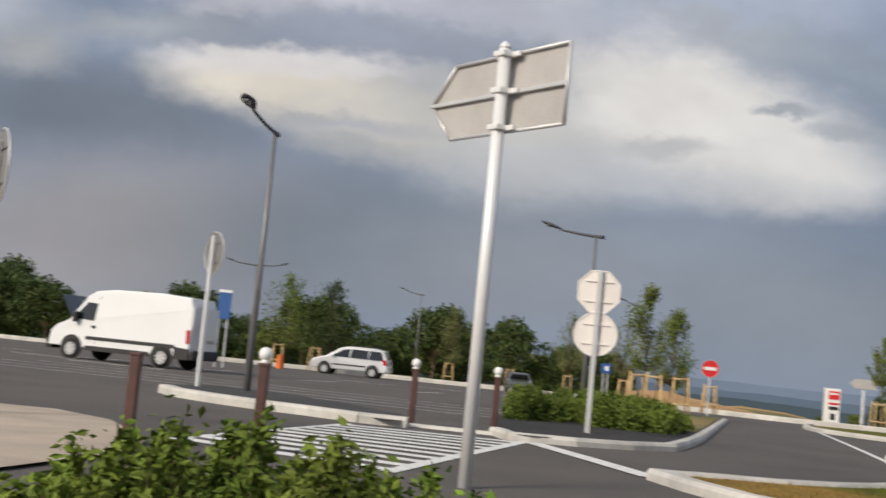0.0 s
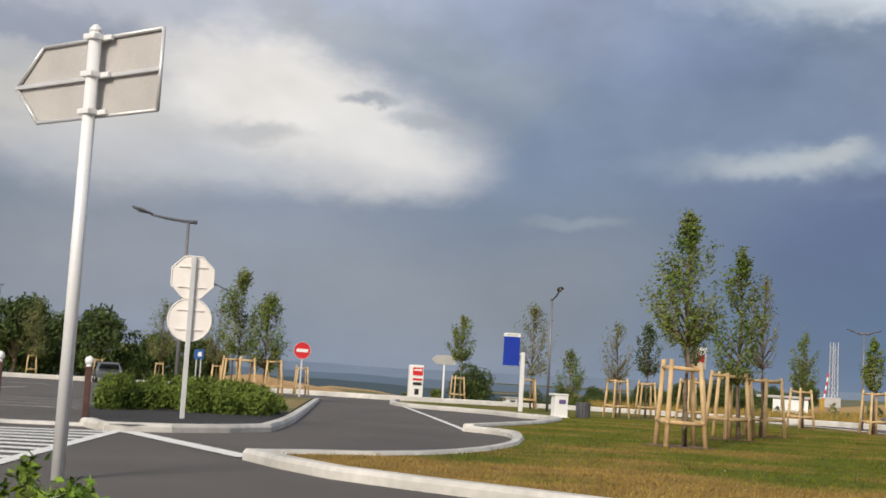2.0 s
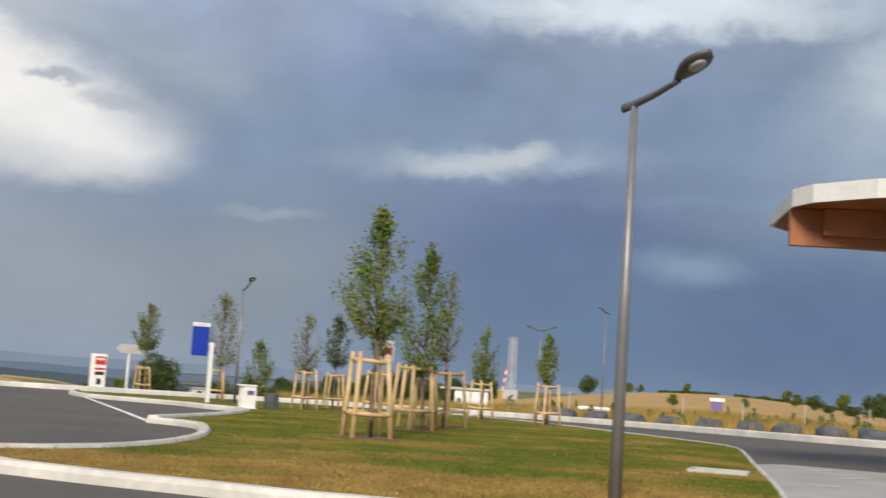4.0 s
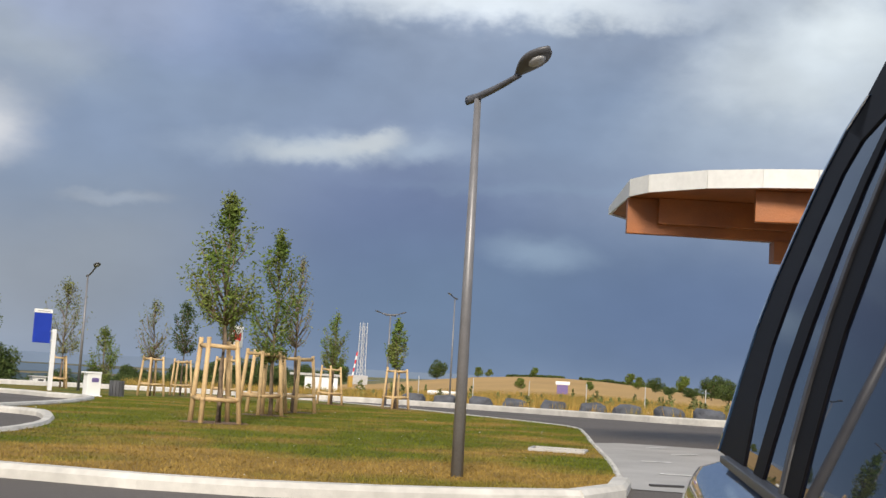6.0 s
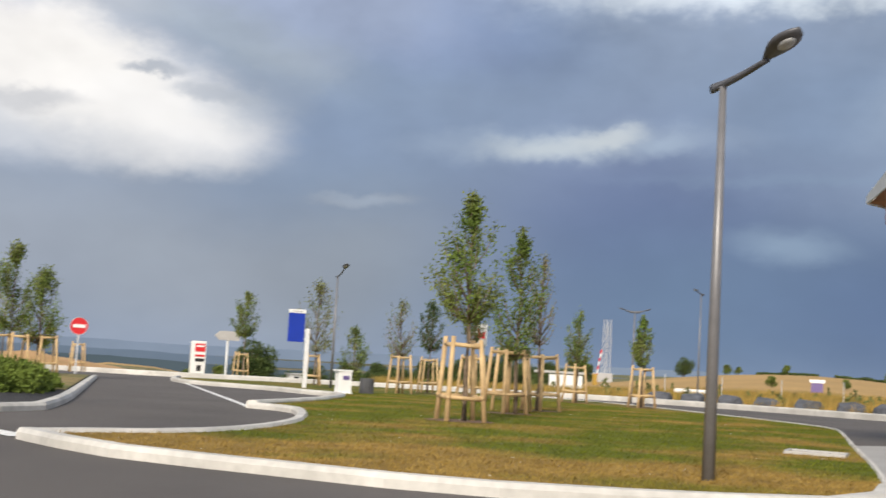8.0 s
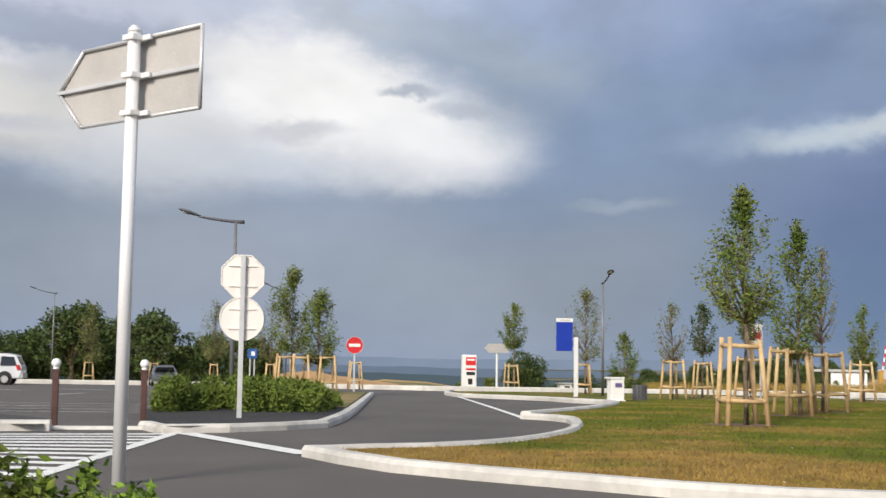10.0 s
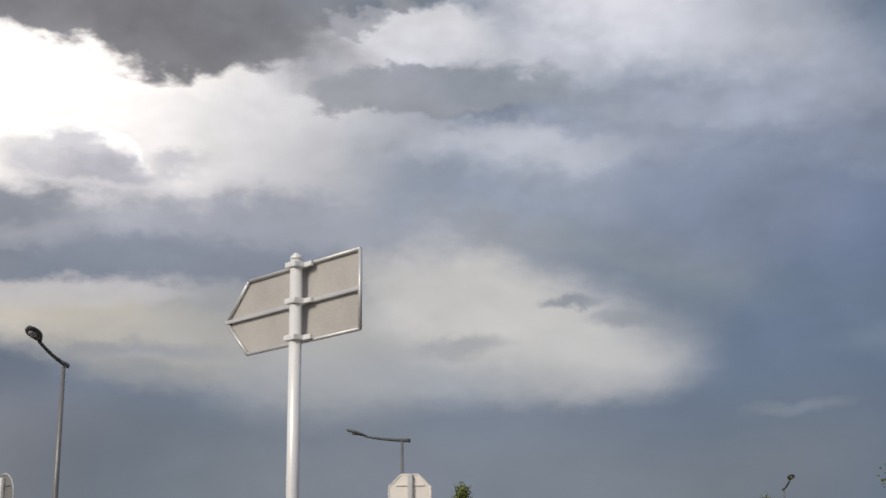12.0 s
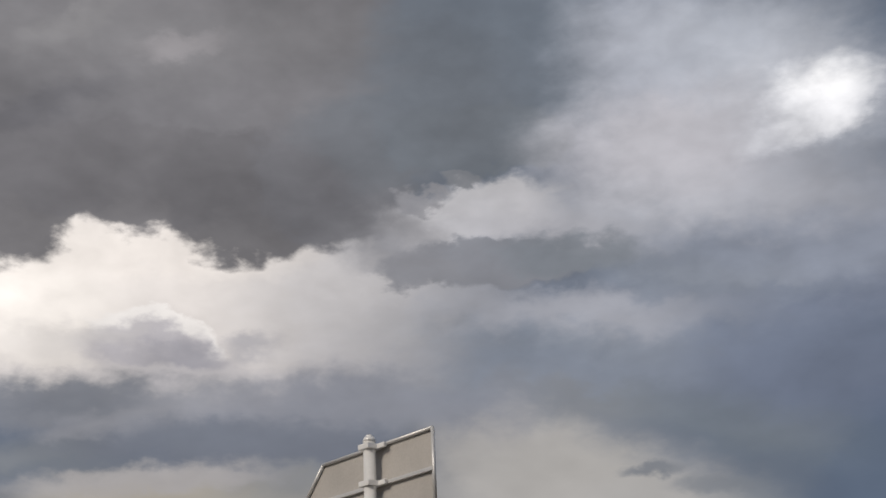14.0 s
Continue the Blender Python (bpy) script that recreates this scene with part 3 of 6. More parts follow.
def leaves(name, centres, size, material, parent=None, label="", seed=1, flat=0.0):
    """Many small leaves, one mesh."""
    rng = np.random.default_rng(seed)
    c = np.asarray(centres, float)
    n = len(c)
    d = rng.normal(size=(n, 3))
    d[:, 2] = d[:, 2] * 0.7 + 0.2
    d /= np.linalg.norm(d, axis=1)[:, None]
    s = rng.normal(size=(n, 3))
    s -= (s * d).sum(1)[:, None] * d
    s /= np.linalg.norm(s, axis=1)[:, None]
    z = size * rng.uniform(0.6, 1.35, n)[:, None]
    nn = np.cross(d, s)
    v = np.stack([c - d * z, c + s * z * 0.42 + nn * z * 0.12, c + d * z, c - s * z * 0.42 + nn * z * 0.12], 1).reshape(-1, 3)
    me = bpy.data.meshes.new(name)
    me.from_pydata(v.tolist(), [], [[4 * i, 4 * i + 1, 4 * i + 2, 4 * i + 3] for i in range(n)])
    me.materials.append(material)
    ob = new(name, me)
    ob.parent = parent
    return tagged(ob, label)


def blades(name, roots, height, width, material, label, seed=1, lean=0.35):
    """Many upright narrow blades, one mesh."""
    rng = np.random.default_rng(seed)
    c = np.asarray(roots, float)
    n = len(c)
    a = rng.uniform(0, math.tau, n)
    s = np.stack([np.cos(a), np.sin(a), np.zeros(n)], 1) * width / 2
    h = height * rng.uniform(0.5, 1.25, n)
    tip = c + np.stack([rng.normal(size=n) * lean * h, rng.normal(size=n) * lean * h, h], 1)
    v = np.stack([c - s, c + s, tip], 1).reshape(-1, 3)
    me = bpy.data.meshes.new(name)
    me.from_pydata(v.tolist(), [], [[3 * i, 3 * i + 1, 3 * i + 2] for i in range(n)])
    me.materials.append(material)
    return tagged(new(name, me), label, "grass", "", "stuff")


# ---- ground ----
def far_height(x, y):
    r = math.hypot(x, y)
    a = math.degrees(math.atan2(x, y))
    z = terr(x, y) - 0.25
    if r > 90:
        z = terr(x * 90 / r, y * 90 / r) - 0.25
        z -= (r - 90) * 0.04 if r < 700 else 24.4
        if r > 700:
            z += (r - 700) * 0.0018
        up = math.exp(-((a - 42) / 15) ** 2)
        if a > 42:
            up = max(up, 0.8 if a < 120 else 0.0)
        hill = 1 / (1 + math.exp(-(r - 210) / 30)) * max(0.0, 1 - max(0.0, r - 330) / 700)
        z = z * (1 - up) + up * (-1.2 + 4.5 * (1 - 0.8 * min(1, max(0, a - 34.5) / 14)) * hill * (0.9 + 0.1 * math.sin(a * 0.35)) - max(0, r - 400) * 0.004)
        left = math.exp(-((a - 8.5) / 3.5) ** 2) * math.exp(-((r - 135) / 40) ** 2)
        z += left * 1.6
    return z


bm = bmesh.new()
radii = [0.01, 4, 8, 14, 20, 28, 36, 45, 55, 66, 78, 90, 105, 120, 140, 165, 195, 230, 270, 320, 380, 460, 600, 800, 1100, 1500, 2100, 3000, 4200]
ring0 = None
SEG = 180
for r in radii:
    ring = [bm.verts.new((r * math.sin(k * math.tau / SEG), r * math.cos(k * math.tau / SEG), far_height(r * math.sin(k * math.tau / SEG), r * math.cos(k * math.tau / SEG)))) for k in range(SEG)]
    if ring0:
        for k in range(SEG):
            bm.faces.new((ring0[k], ring[k], ring[(k + 1) % SEG], ring0[(k + 1) % SEG]))
    ring0 = ring
bmesh.ops.recalc_face_normals(bm, faces=bm.faces)
ground = part("ground", bm, FIELD, None, "rough dry grassland falling away to a wide valley", True)
tagged(ground, "", "ground", "", "structure")
for m_ in (WHEAT, LAND):
    ground.data.materials.append(m_)
for p in ground.data.polygons:
    c = p.center
    r, a = math.hypot(c.x, c.y), math.degrees(math.atan2(c.x, c.y))
    if r > 150 and 27 < a < 130 and r < 1200:
        p.material_index = 1
    elif 100 < r < 160 and 4 < a < 13:
        p.material_index = 1
    elif r > 160 and not 27 < a < 130:
        p.material_index = 2

# rings of far hills; their haze is only colour and glow
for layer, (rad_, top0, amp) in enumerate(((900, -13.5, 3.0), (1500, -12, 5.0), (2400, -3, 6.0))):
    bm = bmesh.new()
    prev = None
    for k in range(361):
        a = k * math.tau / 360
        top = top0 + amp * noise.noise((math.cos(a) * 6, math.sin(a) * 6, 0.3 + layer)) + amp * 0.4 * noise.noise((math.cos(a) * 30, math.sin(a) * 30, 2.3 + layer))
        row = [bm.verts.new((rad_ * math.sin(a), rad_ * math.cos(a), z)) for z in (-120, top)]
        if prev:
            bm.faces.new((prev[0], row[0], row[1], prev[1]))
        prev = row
    tagged(part("backdrop_" + str(layer + 1), bm, HAZE_PAINTS[layer], None, "blue hazy hills along the far horizon"), "", "hills", "", "structure")

sheet("road", [(-70, -25), (60, -25), (60, 20), (38, 24), (34.5, 32), (35, 46), (33, 55), (27, 61), (13, 64.5), (9, 67.5), (4, 73), (-8, 77.5), (-30, 79), (-70, 80)], ASPHALT, 0.0, "grey asphalt car park and access road", "road")
LAWN_EDGE = smooth_line([(1.12, 13.75), (1.65, 12.2), (2.3, 11.3), (2.95, 10.6), (3.85, 9.6), (4.65, 9.05), (5.5, 8.7), (6.4, 8.45), (7.0, 8.3), (7.6, 8.4), (8.35, 8.85), (8.87, 9.4)], 4)
LAWN_RIGHT = smooth_line([(8.87, 9.4), (10.8, 11.65), (13.9, 15.5), (16.9, 19.15), (19.6, 22.6), (20.9, 25.6), (22.6, 31), (24.5, 37), (26.3, 45), (26, 52), (23, 57.5)], 4)
LAWN_FAR = [(23, 57.5), (16, 59), (11.5, 58.5)]
LAWN_BAY = smooth_line([(11.5, 58.5), (10.0, 52), (9.4, 46), (10.4, 42.3), (11.2, 40), (11.3, 37.5), (11.6, 34.5), (9.0, 28.3), (6.0, 23.2)], 4)
LAWN_NOSE = smooth_line([(6.0, 23.2), (6.45, 22.0), (6.1, 20.2), (5.6, 18.6), (5.0, 17.1), (3.95, 15.4), (2.7, 14.3), (1.3, 13.95), (1.12, 13.75)], 5)
sheet("lawn_main", LAWN_EDGE + LAWN_RIGHT[1:] + LAWN_FAR[1:] + LAWN_BAY[1:] + LAWN_NOSE[1:-1], LAWN, 0.075, "patchy lawn, green with scorched yellow edges", "lawn")
BED = smooth_line([(-0.9, 18.9), (-0.55, 17.85), (0.63, 18.4), (1.6, 19.3), (1.95, 20.4), (2.95, 26), (6.3, 48.5)], 4) + [(5.2, 50), (3.0, 48), (0.8, 33), (-1.2, 24)]
sheet("planting_bed", BED, MULCH, 0.10, "planting bed with dark mulch", "flower bed")
sheet("bed_grass", [(1.5, 26), (2.85, 26.2), (6.1, 48.3), (5.1, 49.8), (3.1, 47.8)], DRY, 0.115, "scorched yellow grass behind the hedge", "grass")
ISLE = smooth_line([(-6.75, 21.0), (-6.2, 20.1), (-5.4, 19.5), (-4.5, 19.0), (-3.26, 18.65), (-2.45, 18.1), (-2.2, 18.4)], 4) + [(-2.5, 20.2), (-4, 22.4), (-5.8, 24.2), (-6.8, 24.2), (-7.2, 22.5)]
sheet("traffic_island", ISLE, ASPHALT_NEW, 0.10, "dark surfaced traffic island", "traffic island")
sheet("pavement", [(-6.6, 14.3), (-5.9, 14.4), (-4.95, 13.7), (-4.3, 12.6), (-3.9, 11.9), (-3.6, 10.8), (-3.9, 8), (-6, 4.5), (-16, 4), (-16, 14.5)], SAND, 0.03, "sand-coloured pavement", "pavement")
sheet("soil_patch", ngon(14, 0.9, -6.9, 12.9), SOIL, 0.036, "bare brown soil in the pavement", "soil")
sheet("shrub_bed", [(-3.4, 3.6), (0.1, 4.2), (1.0, 6.3), (0.6, 7.4), (-0.6, 8.6), (-2.6, 8.4), (-3.6, 6)], SOIL, 0.05, "soil of the shrub bed", "flower bed")
sheet("concrete_apron", [(9.0, 9.35), (15.2, 17.1), (16.2, 17.3), (24.5, 6.5), (20, -2)], APRON, 0.008, "pale concrete loading apron", "pavement")
sheet("verge_left", [(-70, 84), (-30, 82), (-8, 80), (5, 75), (5, 120), (-70, 130)], DRY, -0.02, "dry grass verge behind the far kerb", "grass")

kerb("kerb_lawn", LAWN_EDGE, 0.22, 0.125, 1.0, "pale concrete kerb round the lawn")
kerb("kerb_lawn_side", LAWN_RIGHT, 0.11, 0.10, 1.2, "pale concrete kerb beside the apron")
kerb("kerb_nose", LAWN_NOSE, 0.18, 0.12, 0.8, "pale curved concrete kerb")
kerb("kerb_bay", LAWN_BAY, 0.24, 0.15, 1.2, "pale concrete kerb along the bay")
kerb("kerb_bed", BED[:25], 0.22, 0.12, 1.0, "pale concrete kerb of the planting bed")
kerb("kerb_island", ISLE[:25], 0.26, 0.15, 1.0, "pale concrete kerb of the traffic island")
kerb("kerb_ramp", [(-2.2, 18.75), (-0.95, 18.75)], 0.2, 0.05, 0.65, "lowered kerb at the crossing")
FAR_KERB = smooth_line([(-60, 80), (-30, 79), (-8, 77.5), (4, 73), (9, 67.5), (13, 64.5), (20, 63), (27, 61), (32.5, 55), (34.3, 46), (34, 38), (33.8, 32), (36, 26.5), (44, 22)], 4)
kerb("kerb_far", FAR_KERB, 0.35, 0.26, 2.5, "low white concrete kerb round the car park", material=CONCRETE)
kerb("kerb_shrubs", [(0.95, 6.3), (0.55, 7.4), (-0.6, 8.6)], 0.2, 0.12, 0.9, "pale kerb of the shrub bed")

# crossing and road lines
A, B, C, D = Vector((-3.84, 12.46)), Vector((-2.95, 17.75)), Vector((-0.5, 17.95)), Vector((-1.48, 11.5))
crossing = tagged(new("zebra_crossing"), "white painted zebra crossing on the asphalt", "road marking", "", "structure")
for k in range(11):
    v = (k + 0.4) / 11
    part("stripe", stripe(bmesh.new(), A.lerp(B, v), D.lerp(C, v), 0.27), PAINT, crossing)
part("edge_line", stripe(bmesh.new(), A, B, 0.12), PAINT, crossing)
part("edge_line", stripe(bmesh.new(), D, C + Vector((0.1, 0.1)), 0.16, 0.009), PAINT, crossing)
lines = tagged(new("road_lines"), "white painted road lines", "road marking", "", "structure")
part("line", stripe(bmesh.new(), (-0.3, 17.75), (1.1, 14.0), 0.3, 0.012), PAINT, lines)
part("line", stripe(bmesh.new(), (6.0, 23.4), (9.9, 50), 0.14, 0.012), PAINT, lines)
for y0 in (25.5, 27.2, 29.2, 31.4):
    part("line", stripe(bmesh.new(), (-14, y0 + 0.6), (-0.5, y0 - 0.3), 0.1), PAINT, lines)
for x0 in (-21, -17, -13, -9, -5):
    part("line", stripe(bmesh.new(), (x0, 42), (x0 + 0.6, 46), 0.12), PAINT, lines)
for x0, y0, l in ((-6.6, 55, 2.2), (-9.5, 52, 2.4), (-2.6, 56, 2), (-18, 39, 3), (-15, 36.5, 3)):
    part("line", stripe(bmesh.new(), (x0, y0), (x0 + l, y0), 0.3), PAINT, lines)
for x0, y0, x1, y1 in ((15.45, 15.85, 16.0, 15.92), (14.45, 14.2, 15.1, 14.27), (12.5, 12.87, 12.88, 12.66), (11.0, 10.97, 11.35, 10.62)):
    part("line", stripe(bmesh.new(), (x0, y0), (x1, y1), 0.13, 0.016), PAINT, lines)


# ---- signs ----
def direction_sign(x, y, h, rz):
    s = thing("direction_sign", x, y, "back of a grey arrow-shaped direction sign on a white pole", "road sign", rz=rz)
    bm = rod(bmesh.new(), (0, 0, 0), (0, 0, h), 0.056, seg=20)
    rod(bm, (0, 0, h), (0, 0, h + 0.04), 0.062, 0.048, seg=20)
    rod(bm, (0, 0, h + 0.04), (0, 0, h + 0.06), 0.03, seg=12)
    part("pole", bm, WHITE_POLE, s, "", True)
    return s


def arrow_panel(s, zt, height, left, tip, right, lean, y0=0.11):
    """Arrow-shaped panel behind the pole; lean lifts the outer end."""
    zb = zt - height
    out = [(-left, zb), (right, zb), (right, zt), (-left, zt), (-left - tip, (zb + zt) / 2)]
    m = Matrix.Translation((0, y0, 0)) @ Matrix.Shear("XZ", 4, (0, 0)) 
    panel = part("panel", prism(bmesh.new(), out, 0.006, m), SIGN_BACK, s, "grey sheet-metal back of the panel")
    n = len(out)
    for i in range(n):
        a, b = out[i], out[(i + 1) % n]
        bm = rod(bmesh.new(), (a[0], y0 - 0.02, a[1]), (b[0], y0 - 0.02, b[1]), 0.017, seg=10)
        part("edge_profile", bm, GALV, panel, "", True)
    bm = boxed((right - left - tip) / 2, y0 - 0.025, (zb + zt) / 2, right + left + tip, 0.035, 0.035, 0, 0.006)
    part("rail", bm, GALV, panel)
    for z in (zb + 0.02, (zb + zt) / 2, zt - 0.02):
        bm = boxed(0, 0.0, z, 0.15, 0.15, 0.05, 0, 0.012)
        box(bm, 0.12, 0.045, z, 0.1, 0.03, 0.045, 0, 0.006)
        part("clamp", bm, WHITE_POLE, s)
    return panel


sign = direction_sign(-0.72, 10.9, 3.85, -48.5)
arrow_panel(sign, 3.82, 0.70, 0.84, 0.35, 0.77, 0.0)


def disc_sign(name, x, y, label, plates, h, rz=0.0, pole_r=0.04, pole=GALV, bar=True):
    """plates: (sides, radius, height, material, depth offset)."""
    s = thing(name, x, y, label, "road sign", rz=rz)
    part("pole", boxed(0, 0, h / 2, pole_r * 2, pole_r * 1.4, h, 0, 0.008), pole, s)
    for sides, r, z, m_, off in plates:
        turn = math.pi / sides if sides == 8 else 0
        bm = prism(bmesh.new(), ngon(sides, r, 0, z, turn), 0.012, Matrix.Translation((0, off, 0)))
        pl = part("plate", bm, m_, s)
        rim = [Vector((px, off - 0.008, pz)) for px, pz in ngon(sides, r, 0, z, turn)]
        bm = bmesh.new()
        for i in range(len(rim)):
            rod(bm, rim[i], rim[(i + 1) % len(rim)], 0.012, seg=6)
        part("rim", bm, m_ if m_ is SIGN_PALE else GALV, pl)
        if bar:
            for dz in (-0.45, 0.45):
                part("bracket", boxed(0, off - 0.02, z + dz * r, r * 1.25, 0.02, 0.016, 0, 0.004), m_, pl)
    return s


stop = disc_sign("stop_sign", 0.49, 20.45, "pale backs of an octagonal and a round sign on one post", [(8, 0.368, 2.40, SIGN_PALE, 0.05), (32, 0.351, 1.70, SIGN_PALE, 0.05)], 2.74)
rsign = disc_sign("round_sign", -6.75, 22.8, "grey back of a round sign on a white post", [(32, 0.40, 2.62, SIGN_DARK, 0.05)], 2.95, rz=-48, pole=WHITE_POLE)
lsign = disc_sign("round_sign", -6.23, 12.82, "grey back of a round sign with a white plate below", [(32, 0.425, 2.66, SIGN_DARK, 0.05)], 2.95, rz=-52)
part("lower_plate", boxed(0.0, 0.05, 1.85, 0.42, 0.012, 0.42, 0, 0.004), SIGN_PALE, lsign)

noentry = disc_sign("no_entry_sign", 6.75, 58.5, "red no-entry sign on a grey post", [(32, 0.40, 2.19, RED, -0.04)], 2.45, bar=False)
part("white_bar", boxed(0, -0.056, 2.19, 0.56, 0.012, 0.15, 0, 0.004), WHITE, noentry)
bsq = thing("parking_sign", 2.5, 75, "small blue square sign on two grey posts", "road sign")
for dx in (-0.13, 0.13):
    part("post", rod(bmesh.new(), (dx, 0, 0), (dx, 0, 2.15), 0.04), GALV, bsq)
part("panel", boxed(0, -0.05, 1.98, 0.58, 0.03, 0.58, 0, 0.03), PALEBLUE, bsq)
part("symbol", boxed(0.04, -0.07, 1.98, 0.22, 0.012, 0.26, 0, 0.004), WHITE, bsq)
info = thing("information_sign", -14.6, 51.5, "tall blue information sign with a white top on grey posts", "road sign")
for dx in (-0.18, 0.18):
    part("post", rod(bmesh.new(), (dx, 0, 0), (dx, 0, 2.3), 0.04), GALV, info)
part("panel", boxed(0, -0.05, 2.65, 0.55, 0.04, 1.15, 0, 0.02), PALEBLUE, info)
part("header", boxed(0, -0.055, 3.26, 0.55, 0.05, 0.12, 0, 0.01), WHITE, info)

arrow2 = thing("arrow_sign", 17.6, 75, "pale arrow-shaped direction sign on a white post", "road sign")
part("post", rod(bmesh.new(), (0, 0, 0), (0, 0, 2.85), 0.07), WHITE_POLE, arrow2)
part("panel", prism(bmesh.new(), [(0.72, 2.28), (0.72, 2.85), (-0.55, 2.85), (-0.85, 2.56), (-0.55, 2.28)], 0.05, Matrix.Translation((0, -0.1, 0)) @ Matrix.Diagonal((1, 1, 1, 1))), SIGN_BACK, arrow2)

blue = thing("banner_sign", 13.6, 45.3, "deep blue banner sign hung beside a white post", "sign")
part("post", boxed(0.10, 0, 1.16, 0.15, 0.12, 2.33, 0, 0.02), WHITE_POLE, blue)
pan = part("panel", boxed(-0.36, 0, 2.35, 0.64, 0.07, 1.1, 0, 0.02), BLUE, blue, "deep blue fabric")
part("header", boxed(-0.36, -0.004, 2.97, 0.66, 0.09, 0.14, 0, 0.015), WHITE, blue)
for z in (1.9, 2.25):
    part("arm", boxed(0.0, 0, z, 0.3, 0.05, 0.06, 0, 0.01), GALV, blue)
part("caption", boxed(-0.36, -0.052, 2.97, 0.44, 0.006, 0.03), SIGN_BACK, blue)

totem = thing("price_totem", 17.72, 84, "white fuel price totem with red and dark panels", "totem sign")
part("body", boxed(0, 0, 1.15, 1.0, 0.5, 2.3, 0, 0.06), WHITE, totem)
part("logo_panel", boxed(0.08, -0.26, 1.85, 0.7, 0.02, 0.55, 0, 0.02), RED, totem)
part("logo_band", boxed(0.08, -0.275, 1.95, 0.55, 0.012, 0.12), WHITE, totem)
part("price_panel", boxed(0.08, -0.26, 1.3, 0.7, 0.02, 0.14, 0, 0.02), RED, totem)
part("screen", boxed(0.08, -0.26, 1.0, 0.62, 0.02, 0.22, 0, 0.02), BLACKP, totem)
part("door", boxed(0.05, -0.26, 0.45, 0.3, 0.02, 0.4, 0, 0.02), BLACKP, totem)

unit = thing("service_cabinet", 12.52, 37.3, "white service cabinet on a wide foot", "cabinet")
part("body", boxed(0.05, 0, 0.42, 0.44, 0.4, 0.72, 0, 0.03), WHITE, unit)
part("foot", boxed(-0.05, 0, 0.05, 0.72, 0.5, 0.12, 0, 0.03), WHITE, unit)
part("cap", boxed(0.02, 0, 0.80, 0.52, 0.46, 0.05, 0, 0.015), WHITE, unit)
part("screen", boxed(0.08, -0.21, 0.58, 0.22, 0.015, 0.13, 0, 0.01), PURPLE, unit)
binn = thing("litter_bin", 13.8, 38.5, "dark slatted litter bin on the lawn", "bin")
for k in range(14):
    a = k * math.tau / 14
    part("slat", boxed(0.22 * math.cos(a), 0.22 * math.sin(a), 0.32, 0.03, 0.085, 0.52, math.degrees(a), 0.006), LAMP_DARK, binn)
part("liner", rod(bmesh.new(), (0, 0, 0), (0, 0, 0.55), 0.2, seg=20), BLACKP, binn)

ad = thing("hoarding", 16.86, 36.3, "small white board with a red emblem on a grey post", "sign", rz=-25)
part("board", boxed(0, 0, 2.2, 0.4, 0.04, 0.72, 0, 0.01), WHITE, ad)
part("emblem", prism(bmesh.new(), [(-0.13, 2.0), (0.0, 2.1), (0.13, 2.06), (0.14, 2.34), (0.03, 2.24), (-0.1, 2.42)], 0.012, Matrix.Translation((0, -0.03, 0))), RED, ad)
part("post", rod(bmesh.new(), (0.12, 0.05, 0), (0.12, 0.05, 2.5), 0.035), GALV, ad)


# ---- street lamps ----
def lamp(x, y, h, arm, rise, rz, label, double=False, r=0.065, group="", hk=0.85):
    s = thing("street_lamp", x, y, label, "street lamp", rz=rz, group=group)
    part("pole", tube(bmesh.new(), [(0, 0, 0), (0, 0, h * 0.5), (0, 0, h)], [r, r * 0.8, r * 0.55], 16), LAMP_GREY, s, "", True)
    part("base_plate", boxed(0, 0, 0.02, 0.3, 0.3, 0.04, 0, 0.008), LAMP_GREY, s)
    for sg in (1, -1) if double else (1,):
        pts = [(sg * (-0.22 + (arm + 0.22) * k / 10), 0, h + 0.02 + rise * (k / 10) ** 1.8) for k in range(11)]
        rad = [(0.03, 0.05 - 0.02 * k / 10) if k < 2 else (0.032, 0.045 - 0.018 * k / 10) for k in range(11)]
        part("arm", tube(bmesh.new(), pts, rad, 10), LAMP_DARK, s, "", True)
        ex, ez = pts[-1][0], pts[-1][2]
        bm = bmesh.new()
        prev = []
        for k in range(9):
            t = k / 8
            w = hk * (0.03 + 0.135 * math.sin(math.pi * t ** 1.35) ** 0.75)
            hh = hk * (0.022 + 0.035 * math.sin(math.pi * t ** 1.2) ** 0.8)
            prev.append(((ex + sg * hk * (t * 0.64 - 0.06), 0, ez + 0.01 + hk * 0.2 * t), (w, hh)))
        head = part("lamp_head", tube(bm, [p for p, _ in prev], [q for _, q in prev], 16), LAMP_DARK, s, "grey leaf-shaped lamp head", True)
        bm = bmesh.new()
        bmesh.ops.create_uvsphere(bm, u_segments=18, v_segments=8, radius=1, matrix=pose(ex + sg * hk * 0.36, 0, ez + 0.01 + hk * 0.082, 0, -17 * sg, 0) @ Matrix.Diagonal((0.13 * hk, 0.085 * hk, 0.035 * hk, 1)))
        part("lens", bm, LENS, head, "pale glass lens", True)
    return s


